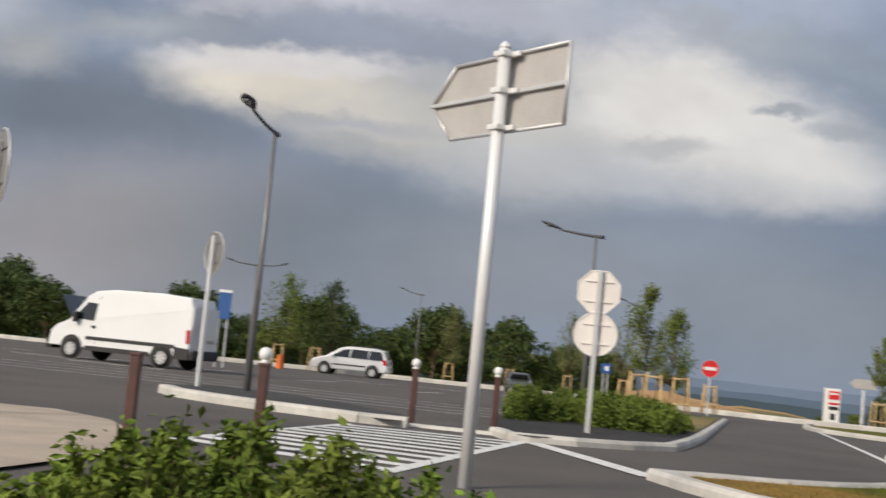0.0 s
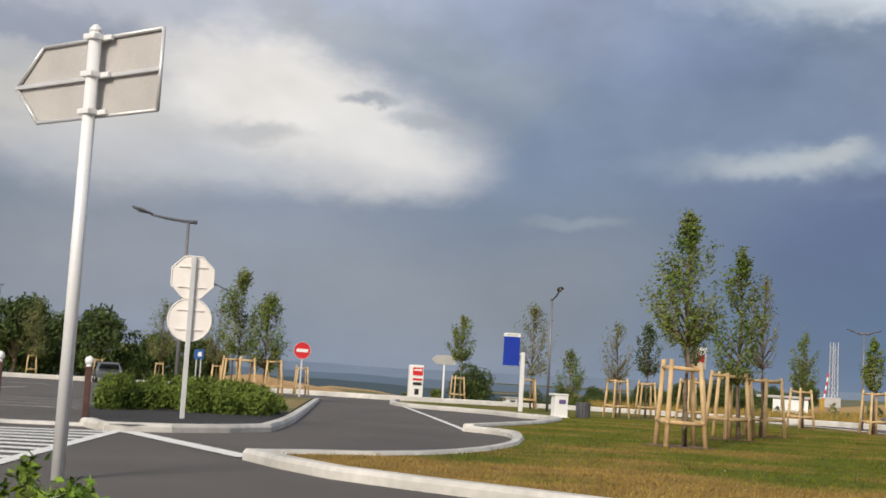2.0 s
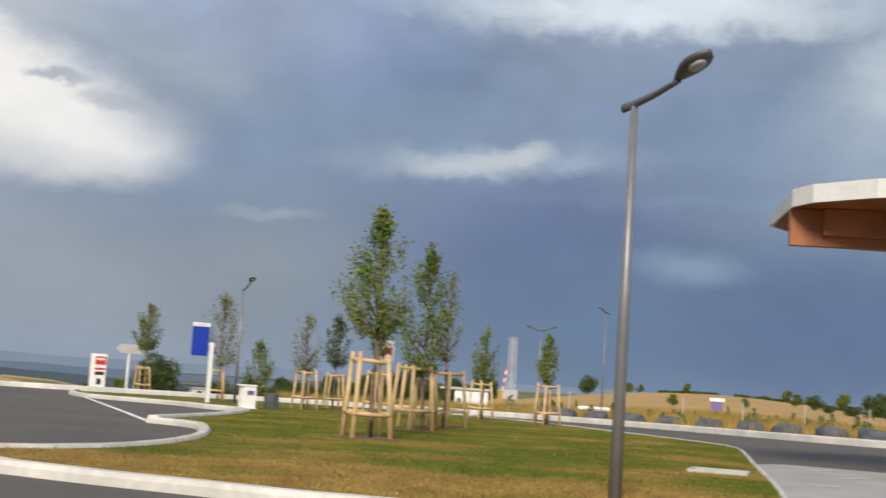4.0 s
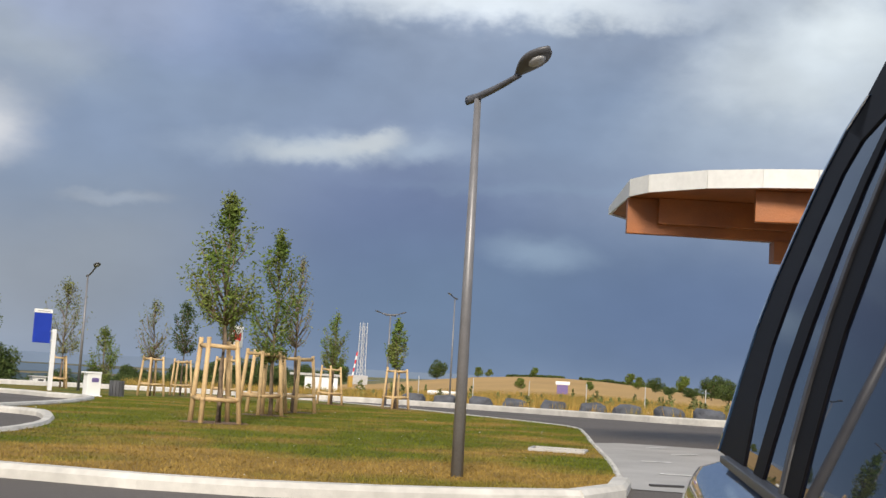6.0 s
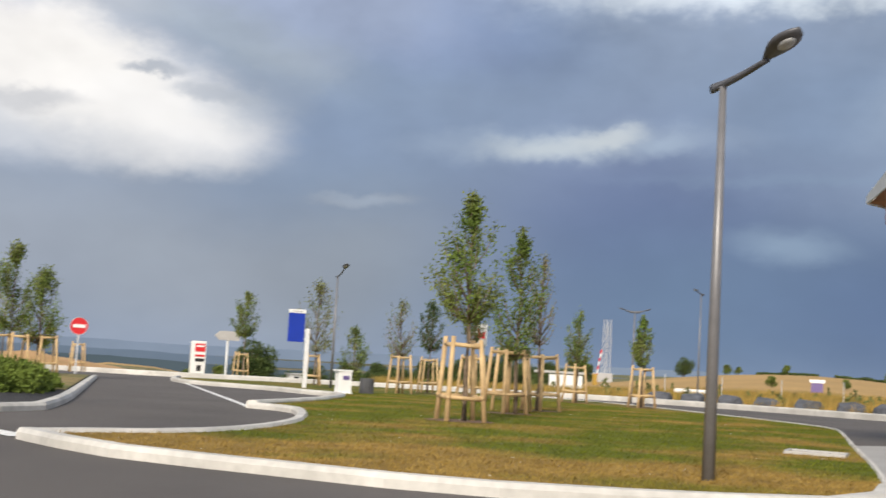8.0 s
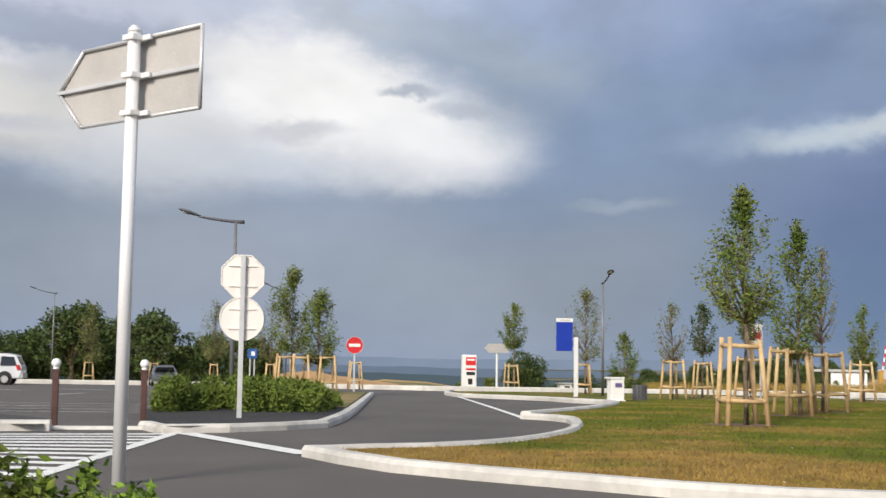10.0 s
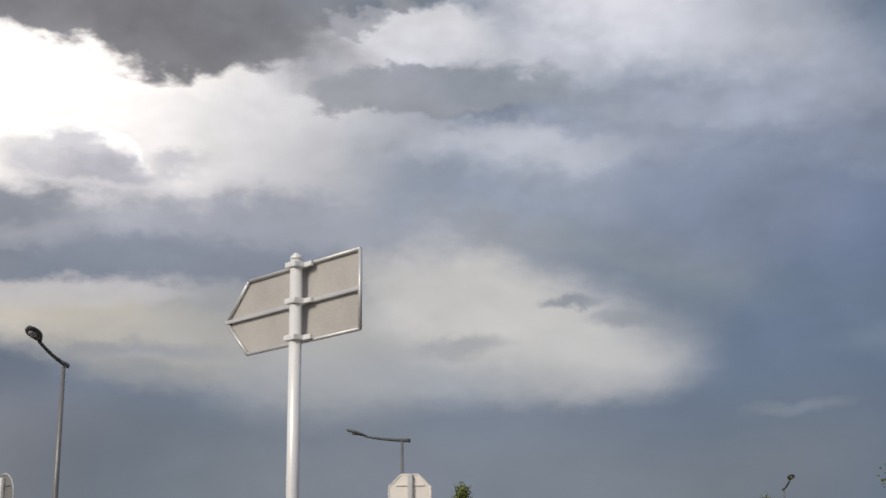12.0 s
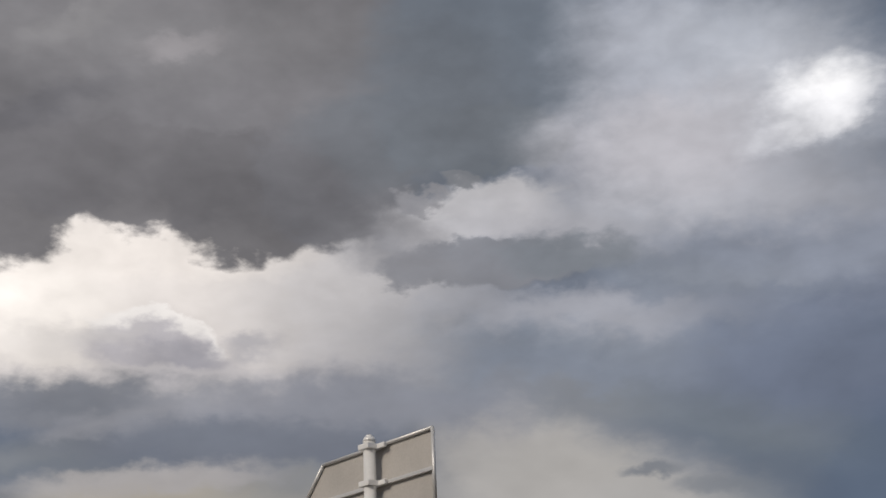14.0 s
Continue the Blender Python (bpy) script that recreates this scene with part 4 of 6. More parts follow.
LAMPS = "grey street lamps with a curved arm"
lamp(7.135, 9.94, 3.97, 0.78, 0.09, -95, "grey steel street lamp with a curved arm on the lawn", group=LAMPS)
lamp(-5.87, 23.1, 5.03, 1.2, 0.2, -97, "grey steel street lamp with a curved arm on the traffic island", group=LAMPS)
lamp(0.55, 32, 4.64, 0.95, 0.12, 176, "grey steel street lamp with a curved arm behind the hedge", group=LAMPS)
lamp(15.65, 48.0, 4.62, 1.3, 0.25, -97, "slim street lamp among young trees", group=LAMPS, r=0.06)
lamp(27.6, 44.2, 3.88, 0.38, 0.06, -30, "slim street lamp with two arms by the far kerb", True, r=0.05, hk=0.5)
lamp(36.0, 51.5, 5.55, 0.3, 0.12, 200, "slim distant street lamp", hk=0.6, r=0.05, group=LAMPS)
lamp(-16.8, 64.5, 5.4, 1.2, 0.1, 5, "slim distant street lamp with two arms", True, r=0.06)
lamp(4.2, 70, 5.45, 1.05, 0.3, 182, "slim street lamp behind staked trees", r=0.06, group=LAMPS)
lamp(-11.5, 95, 6.5, 1.3, 0.3, 180, "slim distant street lamp", r=0.06, group=LAMPS)


# ---- bollards ----
def bollard(x, y, globe=True):
    s = thing("bollard", x, y, "dark brown bollard with a white ball on top" if globe else "dark brown bollard with a flat top", "bollard", group="brown bollards at the crossing")
    bm = boxed(0, 0, 0.42, 0.095, 0.095, 0.84, 0, 0.015)
    part("post", bm, BROWN, s)
    part("collar", boxed(0, 0, 0.845, 0.115, 0.115, 0.03, 0, 0.006), BROWN, s)
    if globe:
        bm = bmesh.new()
        bmesh.ops.create_uvsphere(bm, u_segments=16, v_segments=10, radius=0.07, matrix=Matrix.Translation((0, 0, 0.95)))
        rod(bm, (0, 0, 0.85), (0, 0, 0.9), 0.05, 0.04)
        part("ball", bm, WHITE, s, "white ball", True)
    return s


bollard(-3.93, 11.45, False)
bollard(-2.89, 12.2)
bollard(-2.24, 19.25)
bollard(-0.97, 19.45)


# ---- trees ----
def guard_mesh(s, h=1.37, base=0.325, top=0.245):
    c = [(-1, -1), (1, -1), (1, 1), (-1, 1)]
    for i, (a, b) in enumerate(c):
        k = 1 + random.uniform(-0.05, 0.12)
        part("stake", rod(bmesh.new(), (a * base * k, b * base, -0.05), (a * top, b * top, h + random.uniform(0, 0.12)), 0.045, 0.039, 10), WOOD_POST, s, "", True)
    for z, w in ((h - 0.05, top), (0.42, top + (base - top) * 0.7)):
        for i in range(4):
            a, b = c[i], c[(i + 1) % 4]
            e = 1.15
            p = Vector((a[0] * w, a[1] * w, z)), Vector((b[0] * w, b[1] * w, z + random.uniform(-0.03, 0.03)))
            mid = (p[0] + p[1]) / 2
            part("rail", rod(bmesh.new(), mid + (p[0] - mid) * e, mid + (p[1] - mid) * e, 0.035, seg=10), WOOD_POST, s, "", True)


def guard(x, y, rz, label="pale wooden tree stakes joined by rails"):
    if x > 8 and y < 62:
        x, y = x * LK, y * LK
    s = copy_thing(GUARD[random.randrange(3)], pose(x, y, terr(x, y) + 0.075, 0, 0, rz))
    return tagged(s, label)


LK = 0.945
GUARD = []
for i in range(3):
    s = thing("tree_guard", LK * (12.46, 9.15, 15.0)[i], LK * (25.3, 20.45, 28.4)[i], "pale wooden tree stakes joined by rails", "tree guard", rz=(14, -8, 20)[i], group="wooden tree guards")
    s.location.z += 0.07
    guard_mesh(s)
    GUARD.append(s)


def tree(x, y, h, clear, width, n, leaf, material, seed, label, lift=0.06, thin=1.0, trunk=0.05, rounded=False):
    rng = random.Random(seed)
    if x > 8 and y < 62:
        x, y, h, clear, width = x * LK, y * LK, h * LK, clear * LK, width * LK
    s = thing("tree", x, y, label, "tree", group="young staked trees")
    s.location.z += lift
    bm = bmesh.new()
    lean = rng.uniform(-0.04, 0.04)
    ax = [(lean * (k / 8) ** 2 * h * 0.3 + rng.uniform(-0.02, 0.02), rng.uniform(-0.02, 0.02), h * 0.97 * k / 8) for k in range(9)]
    tube(bm, ax, [trunk * (1 - 0.88 * k / 8) for k in range(9)], 8)
    tips = []
    shape = ((0.0, 0.45), (0.12, 0.85), (0.25, 1.0), (0.5, 0.84), (0.72, 0.6), (0.86, 0.26), (1.0, 0.1))

    if rounded:
        shape = ((0.0, 0.55), (0.15, 0.85), (0.4, 1.0), (0.65, 0.85), (0.85, 0.5), (1.0, 0.15))

    def reach(t):
        for (t0, r0), (t1, r1) in zip(shape, shape[1:]):
            if t <= t1:
                return r0 + (r1 - r0) * (t - t0) / (t1 - t0)
        return 0.1

    def stem(z):
        i = min(7, int(z / h * 8))
        return Vector(ax[i]).lerp(Vector(ax[i + 1]), z / h * 8 - i)
    for k in range(int(34 * thin) + 14):
        t = rng.uniform(0, 1) ** 1.1
        zt = clear + (h - clear) * t
        rr = width * reach(t) * rng.choice((0.5, 0.75, 0.9, 1.0, 1.05))
        a = rng.uniform(0, math.tau)
        o = stem(max(clear * 0.92, min(h * 0.93, zt - rr * rng.uniform(1.3, 2.0))))
        b = Vector((math.cos(a) * rr + o.x, math.sin(a) * rr + o.y, max(zt, o.z + 0.05)))
        mid = o.lerp(b, 0.5) + Vector((math.cos(a) * rr * 0.12, math.sin(a) * rr * 0.12, -0.04))
        tube(bm, [o, mid, b], [0.016, 0.010, 0.004], 5)
        tips.append((o, mid, b))
    part("trunk", bm, BARK, s, "slender brown trunk and branches", True)
    pts = []
    n = int(n * 2.6)
    leaf *= 0.6
    for _ in range(n):
        o, m_, b = rng.choice(tips)
        t = rng.uniform(0.42, 1.12)
        p = m_.lerp(b, (t - 0.5) * 2) if t > 0.5 else o.lerp(m_, t * 2)
        sp = 0.085 * width + 0.015
        pts.append((p.x + rng.gauss(0, sp), p.y + rng.gauss(0, sp), p.z + rng.gauss(0, sp * 1.3)))
    for _ in range(n // (45 if rounded else 14)):
        t = rng.uniform(0.7, 1.02)
        sp = 0.16 * width * (1.15 - t) + 0.03
        c = stem(min(h * 0.97, h * t))
        pts.append((c.x + rng.gauss(0, sp), c.y + rng.gauss(0, sp), h * t))
    leaves("crown", pts, leaf, material, s, "loose crown of small leaves", seed)
    return s


tree(9.22, 20.4, 4.12, 2.0, 0.68, 1800, 0.062, LEAF_A, 3, "young tree with an upright green crown in wooden stakes", trunk=0.06)
tree(12.65, 25.2, 4.25, 1.4, 0.62, 1700, 0.066, LEAF_A, 8, "young upright green tree in wooden stakes")
tree(14.95, 28.5, 4.05, 1.9, 0.46, 420, 0.055, LEAF_B, 5, "thin sparse olive tree in wooden stakes", thin=1.3)
tree(16.9, 36.9, 3.75, 2.1, 0.4, 600, 0.075, LEAF_D, 21, "small dark-leaved staked tree")
tree(24.3, 43, 3.6, 1.5, 0.55, 900, 0.08, LEAF_A, 12, "small conical staked tree", rounded=True)
tree(24.65, 38.8, 3.35, 1.7, 0.42, 900, 0.08, LEAF_A, 13, "small egg-shaped staked tree")
tree(17.3, 44.6, 3.6, 1.6, 0.69, 320, 0.075, LEAF_B, 14, "almost bare staked tree with thin leaves", thin=1.6, rounded=True)
tree(20.2, 48.6, 3.9, 2.0, 0.56, 700, 0.085, LEAF_D, 15, "small dark-leaved staked tree", rounded=True)
tree(16.5, 66.3, 4.75, 2.5, 0.8, 1100, 0.10, LEAF_A, 16, "leaning green staked tree", rounded=True)
tree(17.6, 56.6, 4.9, 1.8, 1.12, 700, 0.09, LEAF_B, 17, "wispy olive staked tree", rounded=True)
tree(22.3, 64.5, 3.2, 0.4, 0.81, 1000, 0.11, LEAF_A, 18, "young spreading tree without stakes", rounded=True)
tree(3.0, 46.4, 4.6, 1.7, 0.88, 1700, 0.085, LEAF_A, 19, "green staked tree by the no-entry sign", rounded=True)
tree(3.95, 46.0, 3.8, 1.2, 0.85, 1700, 0.085, LEAF_A, 20, "bushy green staked tree by the no-entry sign", rounded=True)
tree(4.0, 84, 5.6, 1.8, 1.28, 700, 0.12, LEAF_B, 22, "sparse olive staked tree", rounded=True)
tree(0.3, 95, 6.2, 1.9, 1.35, 800, 0.13, LEAF_B, 23, "sparse olive staked tree", rounded=True)
tree(-17.0, 74, 5.6, 1.4, 1.69, 1500, 0.13, LEAF_A, 24, "green staked tree beyond the car park", rounded=True)
tree(-14.6, 76, 5.6, 1.4, 1.49, 1300, 0.13, LEAF_D, 25, "green staked tree beyond the car park", rounded=True)
tree(-8.2, 88, 5.4, 1.6, 1.15, 800, 0.13, LEAF_B, 26, "slim staked tree beyond the car park", rounded=True)

for x, y, rz in ((16.85, 36.8, 5), (17.3, 44.5, 10), (20.15, 48.5, -6), (24.15, 42.9, 12), (24.65, 38.75, 2), (16.4, 66.4, 8), (17.5, 56.7, -10), (4.0, 83.6, 3), (0.3, 94, 0), (-17.3, 73.5, 6), (-15.2, 74.5, -5), (-8.2, 88, 8), (-32.5, 78, 4), (-30.2, 78, 0), (-4.0, 92, 6), (7.5, 64.5, 4), (13.6, 27.3, 30), (2.75, 46.2, 8), (3.3, 45.7, -5), (3.8, 46.3, 14), (4.25, 45.8, 4)):
    guard(x, y, rz)
for x, y in ((9.15, 20.45), (12.46, 25.3), (15.0, 28.4), (24.15, 42.9), (24.65, 38.75), (20.15, 48.5)):
    sheet("soil_ring", ngon(16, 0.62, x * LK, y * LK), SOIL, 0.084, "ring of bare soil round a tree", "soil")


# ---- woods and field trees ----
def wood_tree(h, w, n, seed, material, leaf=0.24):
    rng = random.Random(seed)
    s = thing("field_tree", 0, 0, "full-grown broadleaf tree with a dark rounded crown", "tree", z=0, group="woods behind the car park")
    bm = tube(bmesh.new(), [(0, 0, -0.6), (0.1, 0, h * 0.25), (0, 0.1, h * 0.55)], [0.28, 0.2, 0.1], 8)
    for k in range(7):
        a = rng.uniform(0, math.tau)
        tube(bm, [(0, 0, h * 0.25), (math.cos(a) * w * 0.3, math.sin(a) * w * 0.3, h * 0.5), (math.cos(a) * w * 0.6, math.sin(a) * w * 0.6, h * rng.uniform(0.6, 0.85))], [0.12, 0.08, 0.03], 5)
    part("trunk", bm, BARK, s)
    clumps = []
    for k in range(16):
        a, t = rng.uniform(0, math.tau), rng.uniform(0.1, 1)
        rr = w * 0.72 * math.sin(math.pi * (0.15 + 0.75 * t)) * rng.uniform(0.4, 1)
        clumps.append((math.cos(a) * rr, math.sin(a) * rr, h * (0.18 + 0.68 * t), w * rng.uniform(0.28, 0.5)))
    pts = []
    for _ in range(n):
        cx, cy, cz, cr = rng.choice(clumps)
        v = Vector((rng.gauss(0, 1), rng.gauss(0, 1), rng.gauss(0, 1))).normalized() * cr * rng.uniform(0.7, 1.08)
        pts.append((cx + v.x, cy + v.y, max(0.2, cz + v.z * 0.85)))
    leaves("crown", pts, leaf, material, s, "dense dark green crown", seed)
    return s


KINDS = [wood_tree(8.5, 4.2, 4600, 41, LEAF_D), wood_tree(7.0, 4.4, 4600, 42, LEAF_D), wood_tree(6.0, 3.2, 3600, 43, LEAF_A), wood_tree(3.6, 3.4, 3200, 44, LEAF_D)]


def plant(kind, x, y, k=1.0):
    m_ = pose(x, y, far_height(x, y), 0, 0, random.uniform(0, 360)) @ Matrix.Diagonal((k, k, k * random.uniform(0.9, 1.1), 1))
    t = copy_thing(KINDS[kind], m_)
    t.scale = (k, k, k * random.uniform(0.92, 1.08))
    return t


first = True
for i in range(46):
    a = -34 + i * 0.86 + random.uniform(-0.4, 0.4)
    d = 118 + random.uniform(-14, 22)
    if a > 3:
        continue
    k = 0.95 + random.uniform(-0.15, 0.2) + (0.25 if a < -24 else 0)
    plant((0, 1, 0, 2, 1)[i % 5], d * math.sin(radians(a)), d * math.cos(radians(a)), 0.8 * k * (0.78 if a > -1 else 1))
for i in range(140):
    a = 4 + i * 0.185 + random.uniform(-0.3, 0.3)
    d = 215 + random.uniform(-45, 160)
    low = a < 15
    plant((3, 2, 3, 3)[i % 4] if low else (3, 1, 3, 0)[i % 4], d * math.sin(radians(a)), d * math.cos(radians(a)), random.uniform(0.5, 0.78) * (0.72 if a < 20 else 1.0))
plant(1, 21.6, 84, 0.42)
for a, d, k, kd in ((34.3, 300, 0.62, 1), (36.2, 305, 0.42, 2), (36.7, 308, 0.36, 2), (38.8, 320, 0.42, 2), (38.2, 178, 0.3, 2), (43.2, 320, 0.55, 2), (43.6, 240, 0.42, 2), (45.6, 310, 0.7, 2), (47.2, 310, 0.8, 1), (44.4, 230, 0.42, 1), (45.0, 225, 0.4, 3), (46.0, 230, 0.55, 3), (46.9, 240, 0.6, 1), (47.7, 250, 0.62, 1), (48.4, 200, 0.5, 1), (49.2, 190, 0.6, 1), (50.4, 190, 0.6, 0), (51.8, 190, 0.7, 1), (53, 190, 0.7, 0), (41.4, 190, 0.25, 2)):
    plant(kd, d * math.sin(radians(a)), d * math.cos(radians(a)), k)
for s in KINDS:
    s.matrix_world = pose(-80 + 9 * KINDS.index(s), 150, far_height(-80, 150))


# hedgerow along the crest of the wheat field
hrng = random.Random(77)
pts = []
while len(pts) < 9000:
    a, d = hrng.uniform(37.5, 50), 345 + hrng.gauss(0, 1.2)
    if 40.2 < a < 40.9:
        continue
    x, y = d * math.sin(radians(a)), d * math.cos(radians(a))
    pts.append((x, y, far_height(x, y) + hrng.uniform(0, 0.6 + 0.5 * noise.noise((a * 2.0, 0, 0)))))
tagged(leaves("hedgerow", pts, 0.3, LEAF_D, None, "long dark hedgerow on the crest of the wheat field", 78), "", "hedge", "", "stuff")

# heaped earth behind the staked trees
MOUND = mat("heaped_earth", (0.40, 0.245, 0.11), 0.95, 0.8, 0.2, 0.8, 6)
bm = bmesh.new()
grid = []
for i in range(25):
    row = []
    for j in range(9):
        u, v = i / 24, j / 8
        a, d = 2.2 + 7.6 * u, 79 + 9 * v
        x, y = d * math.sin(radians(a)), d * math.cos(radians(a))
        hgt = 1.35 * math.sin(math.pi * min(1, v * 0.95 + 0.02)) * max(0.0, min(1, u * 7)) * max(0.02, 1 - max(0, u - 0.3) / 0.7) ** 0.6 * (1 + 0.15 * noise.noise((x * 0.5, y * 0.5, 1)))
        row.append(bm.verts.new((x, y, far_height(x, y) - 0.1 + hgt)))
    grid.append(row)
for i in range(24):
    for j in range(8):
        bm.faces.new((grid[i][j], grid[i + 1][j], grid[i + 1][j + 1], grid[i][j + 1]))
bmesh.ops.recalc_face_normals(bm, faces=bm.faces)
tagged(part("earth_mound", bm, MOUND, None, "long heap of orange-brown earth beyond the kerb", True), "", "earth mound")


# ---- shrubs ----
def shrub(x, y, h, w, n, leaf, seed):
    rng = random.Random(seed)
    s = thing("shrub", x, y, "leafy bright green shrub with upright shoots", "shrub", group="shrubs beside the car")
    bm = bmesh.new()
    stems = []
    for k in range(16):
        a, rr = rng.uniform(0, math.tau), w * math.sqrt(rng.uniform(0, 1))
        hh = h * (1 - 0.45 * (rr / w) ** 2) * rng.uniform(0.7, 1.12)
        p = [(math.cos(a) * rr * 0.2, math.sin(a) * rr * 0.2, 0), (math.cos(a) * rr * 0.8, math.sin(a) * rr * 0.8, hh * 0.55), (math.cos(a) * rr, math.sin(a) * rr, hh)]
        tube(bm, p, [0.008, 0.006, 0.002], 5)
        stems.append([Vector(q) for q in p])
    part("stem", bm, BARK, s)
    pts = []
    for _ in range(n):
        p = rng.choice(stems)
        t = rng.uniform(0.0, 1.0) ** 0.7
        q = p[0].lerp(p[1], t * 2) if t < 0.5 else p[1].lerp(p[2], t * 2 - 1)
        sp = 0.10 * (1.25 - t)
        pts.append((q.x + rng.gauss(0, sp), q.y + rng.gauss(0, sp), max(0.02, q.z + rng.gauss(0, 0.05))))
    leaves("foliage", pts, leaf, LEAF_BUSH, s, "small bright green leaves", seed)
    return s


for i, (x, y, h, w) in enumerate(((-2.2, 5.75, 0.42, 0.3), (-1.95, 5.95, 0.62, 0.4), (-1.75, 5.75, 0.66, 0.32), (-1.3, 6.05, 0.66, 0.4), (-0.95, 5.8, 0.60, 0.4), (-0.55, 6.0, 0.50, 0.4), (-0.2, 5.9, 0.40, 0.35), (-1.6, 6.6, 0.55, 0.4), (-1.0, 6.7, 0.5, 0.4), (-0.4, 6.6, 0.42, 0.35))):
    shrub(x, y, h * 1.08, w, 2000, 0.035, 60 + i)

# rounded bushy heads run together into one hedge
rng = np.random.default_rng(5)
heads = []
while len(heads) < 90:
    u, v = rng.uniform(0, 1), rng.uniform(0, 1)
    p = Vector((-0.8, 22.7)).lerp(Vector((-0.6, 27)), v).lerp(Vector((2.25, 23.6)).lerp(Vector((2.7, 28.5)), v), u)
    heads.append((p.x, p.y, rng.uniform(0.2, 0.34), rng.uniform(0.34, 0.62) * (0.75 if u > 0.9 else 1.0)))
pts = []
for hx, hy, hr, hh in heads:
    for _ in range(520):
        a, t = rng.uniform(0, math.tau), rng.uniform(0, 1)
        rr = hr * math.sqrt(max(0.0, 1 - (t * 1.05 - 0.25) ** 2)) * rng.uniform(0.6, 1.12)
        x, y = hx + rr * math.cos(a), hy + rr * math.sin(a)
        pts.append((x, y, terr(x, y) + 0.1 + hh * t * rng.uniform(0.85, 1.12)))
tagged(leaves("hedge", pts, 0.045, LEAF_HEDGE, None, "low feathery bright green hedge behind the double sign", 9), "", "hedge", "", "stuff")
shoots = [pts[i] for i in range(0, len(pts), 9)]
blades("hedge_shoots", shoots, 0.16, 0.016, LEAF_HEDGE, "upright young shoots of the hedge", 10, 0.45)

pts = []
while len(pts) < 90000:
    a, d = rng.uniform(20, 56), 44 + 91 * rng.uniform(0, 1) ** 1.3
    x, y = d * math.sin(radians(a)), d * math.cos(radians(a))
    if x < 34.5 and y < 65 or (x < 38 and y < 30):
        continue
    if noise.noise((x * 0.12, y * 0.12, 0)) < -0.18:
        continue
    pts.append((x, y, far_height(x, y)))
DRYLEAF = leaf_mat("dry_stalks", (0.38, 0.235, 0.06), (0.20, 0.165, 0.04))
blades("tall_grass", pts, 0.78, 0.06, DRYLEAF, "tall dry grass and weeds beyond the far kerb", 11, 0.25)

pts = []
for _ in range(150):
    a, d = rng.uniform(22, 54), rng.uniform(52, 125)
    cx, cy = d * math.sin(radians(a)), d * math.cos(radians(a))
    if cx < 36.5 and cy < 66:
        continue
    hh, ww = rng.uniform(0.4, 1.5), rng.uniform(0.25, 0.8)
    for _ in range(110):
        t = rng.uniform(0, 1)
        pts.append((cx + rng.normal() * ww * 0.5 * (1.1 - t), cy + rng.normal() * ww * 0.5 * (1.1 - t), far_height(cx, cy) + hh * t))
tagged(leaves("weeds", pts, 0.11, LEAF_B, None, "dark green weeds among the dry grass", 15), "", "weeds", "", "stuff")
pts = []
tips = [(rng.uniform(1, 25), rng.uniform(9, 50)) for _ in range(24000)]
poly = LAWN_EDGE + LAWN_RIGHT[1:] + LAWN_FAR[1:] + LAWN_BAY[1:] + LAWN_NOSE[1:-1]


def inside(x, y):
    c = False
    for (x0, y0), (x1, y1) in zip(poly, poly[1:] + poly[:1]):
        if (y0 > y) != (y1 > y) and x < (x1 - x0) * (y - y0) / (y1 - y0) + x0:
            c = not c
    return c


tips = [(x, y) for x, y in tips if inside(x, y)]
RINGS = [(x * LK, y * LK) for x, y in ((9.15, 20.45), (12.46, 25.3), (15.0, 28.4), (24.15, 42.9), (24.65, 38.75), (20.15, 48.5))]
near = [(rng.uniform(1, 22), 8.3 + 32 * rng.uniform(0, 1) ** 1.7) for _ in range(260000)]
near = [q for q in near if inside(*q) and all((q[0] - x) ** 2 + (q[1] - y) ** 2 > 0.36 for x, y in RINGS)]
blades("grass_blades", [(x, y, terr(x, y) + 0.073) for x, y in near], 0.032, 0.013, GRASSLEAF, "short grass of the lawn", 13, 0.6)
FLOWER = mat("white_clover", (0.75, 0.74, 0.68), 0.7, 2, 0.1)
tagged(leaves("clover", [(x, y, terr(x, y) + 0.1) for x, y in tips[::40]], 0.011, FLOWER, None, "scattered white clover in the lawn", 14), "", "flowers", "", "stuff")


# ---- vehicles ----
def car_body(profile, width, tuck, beltz):
    """A body from its side profile (x ahead, z up); above beltz the sides lean in by tuck."""
    bm = bmesh.new()
    half = width / 2
    rows = []
    zmax = max(z for _, z in profile)
    for sgn, k in ((-1, 1.0), (1, 1.0)):
        row = []
        for x, z in profile:
            t = max(0.0, (z - beltz) / (zmax - beltz))
            row.append(bm.verts.new((x, sgn * (half - tuck * t), z)))
        rows.append(row)
    n = len(profile)
    bm.faces.new(rows[0])
    bm.faces.new(rows[1][::-1])
    for i in range(n):
        bm.faces.new((rows[0][i], rows[1][i], rows[1][(i + 1) % n], rows[0][(i + 1) % n]))
    bmesh.ops.recalc_face_normals(bm, faces=bm.faces)
    edges = [e for e in bm.edges if all(abs(v.co.y) > 0.3 for v in e.verts) and (e.verts[0].co.y > 0) == (e.verts[1].co.y > 0)]
    bmesh.ops.bevel(bm, geom=edges, offset=0.07, segments=4, affect="EDGES", profile=0.6)
    return bm


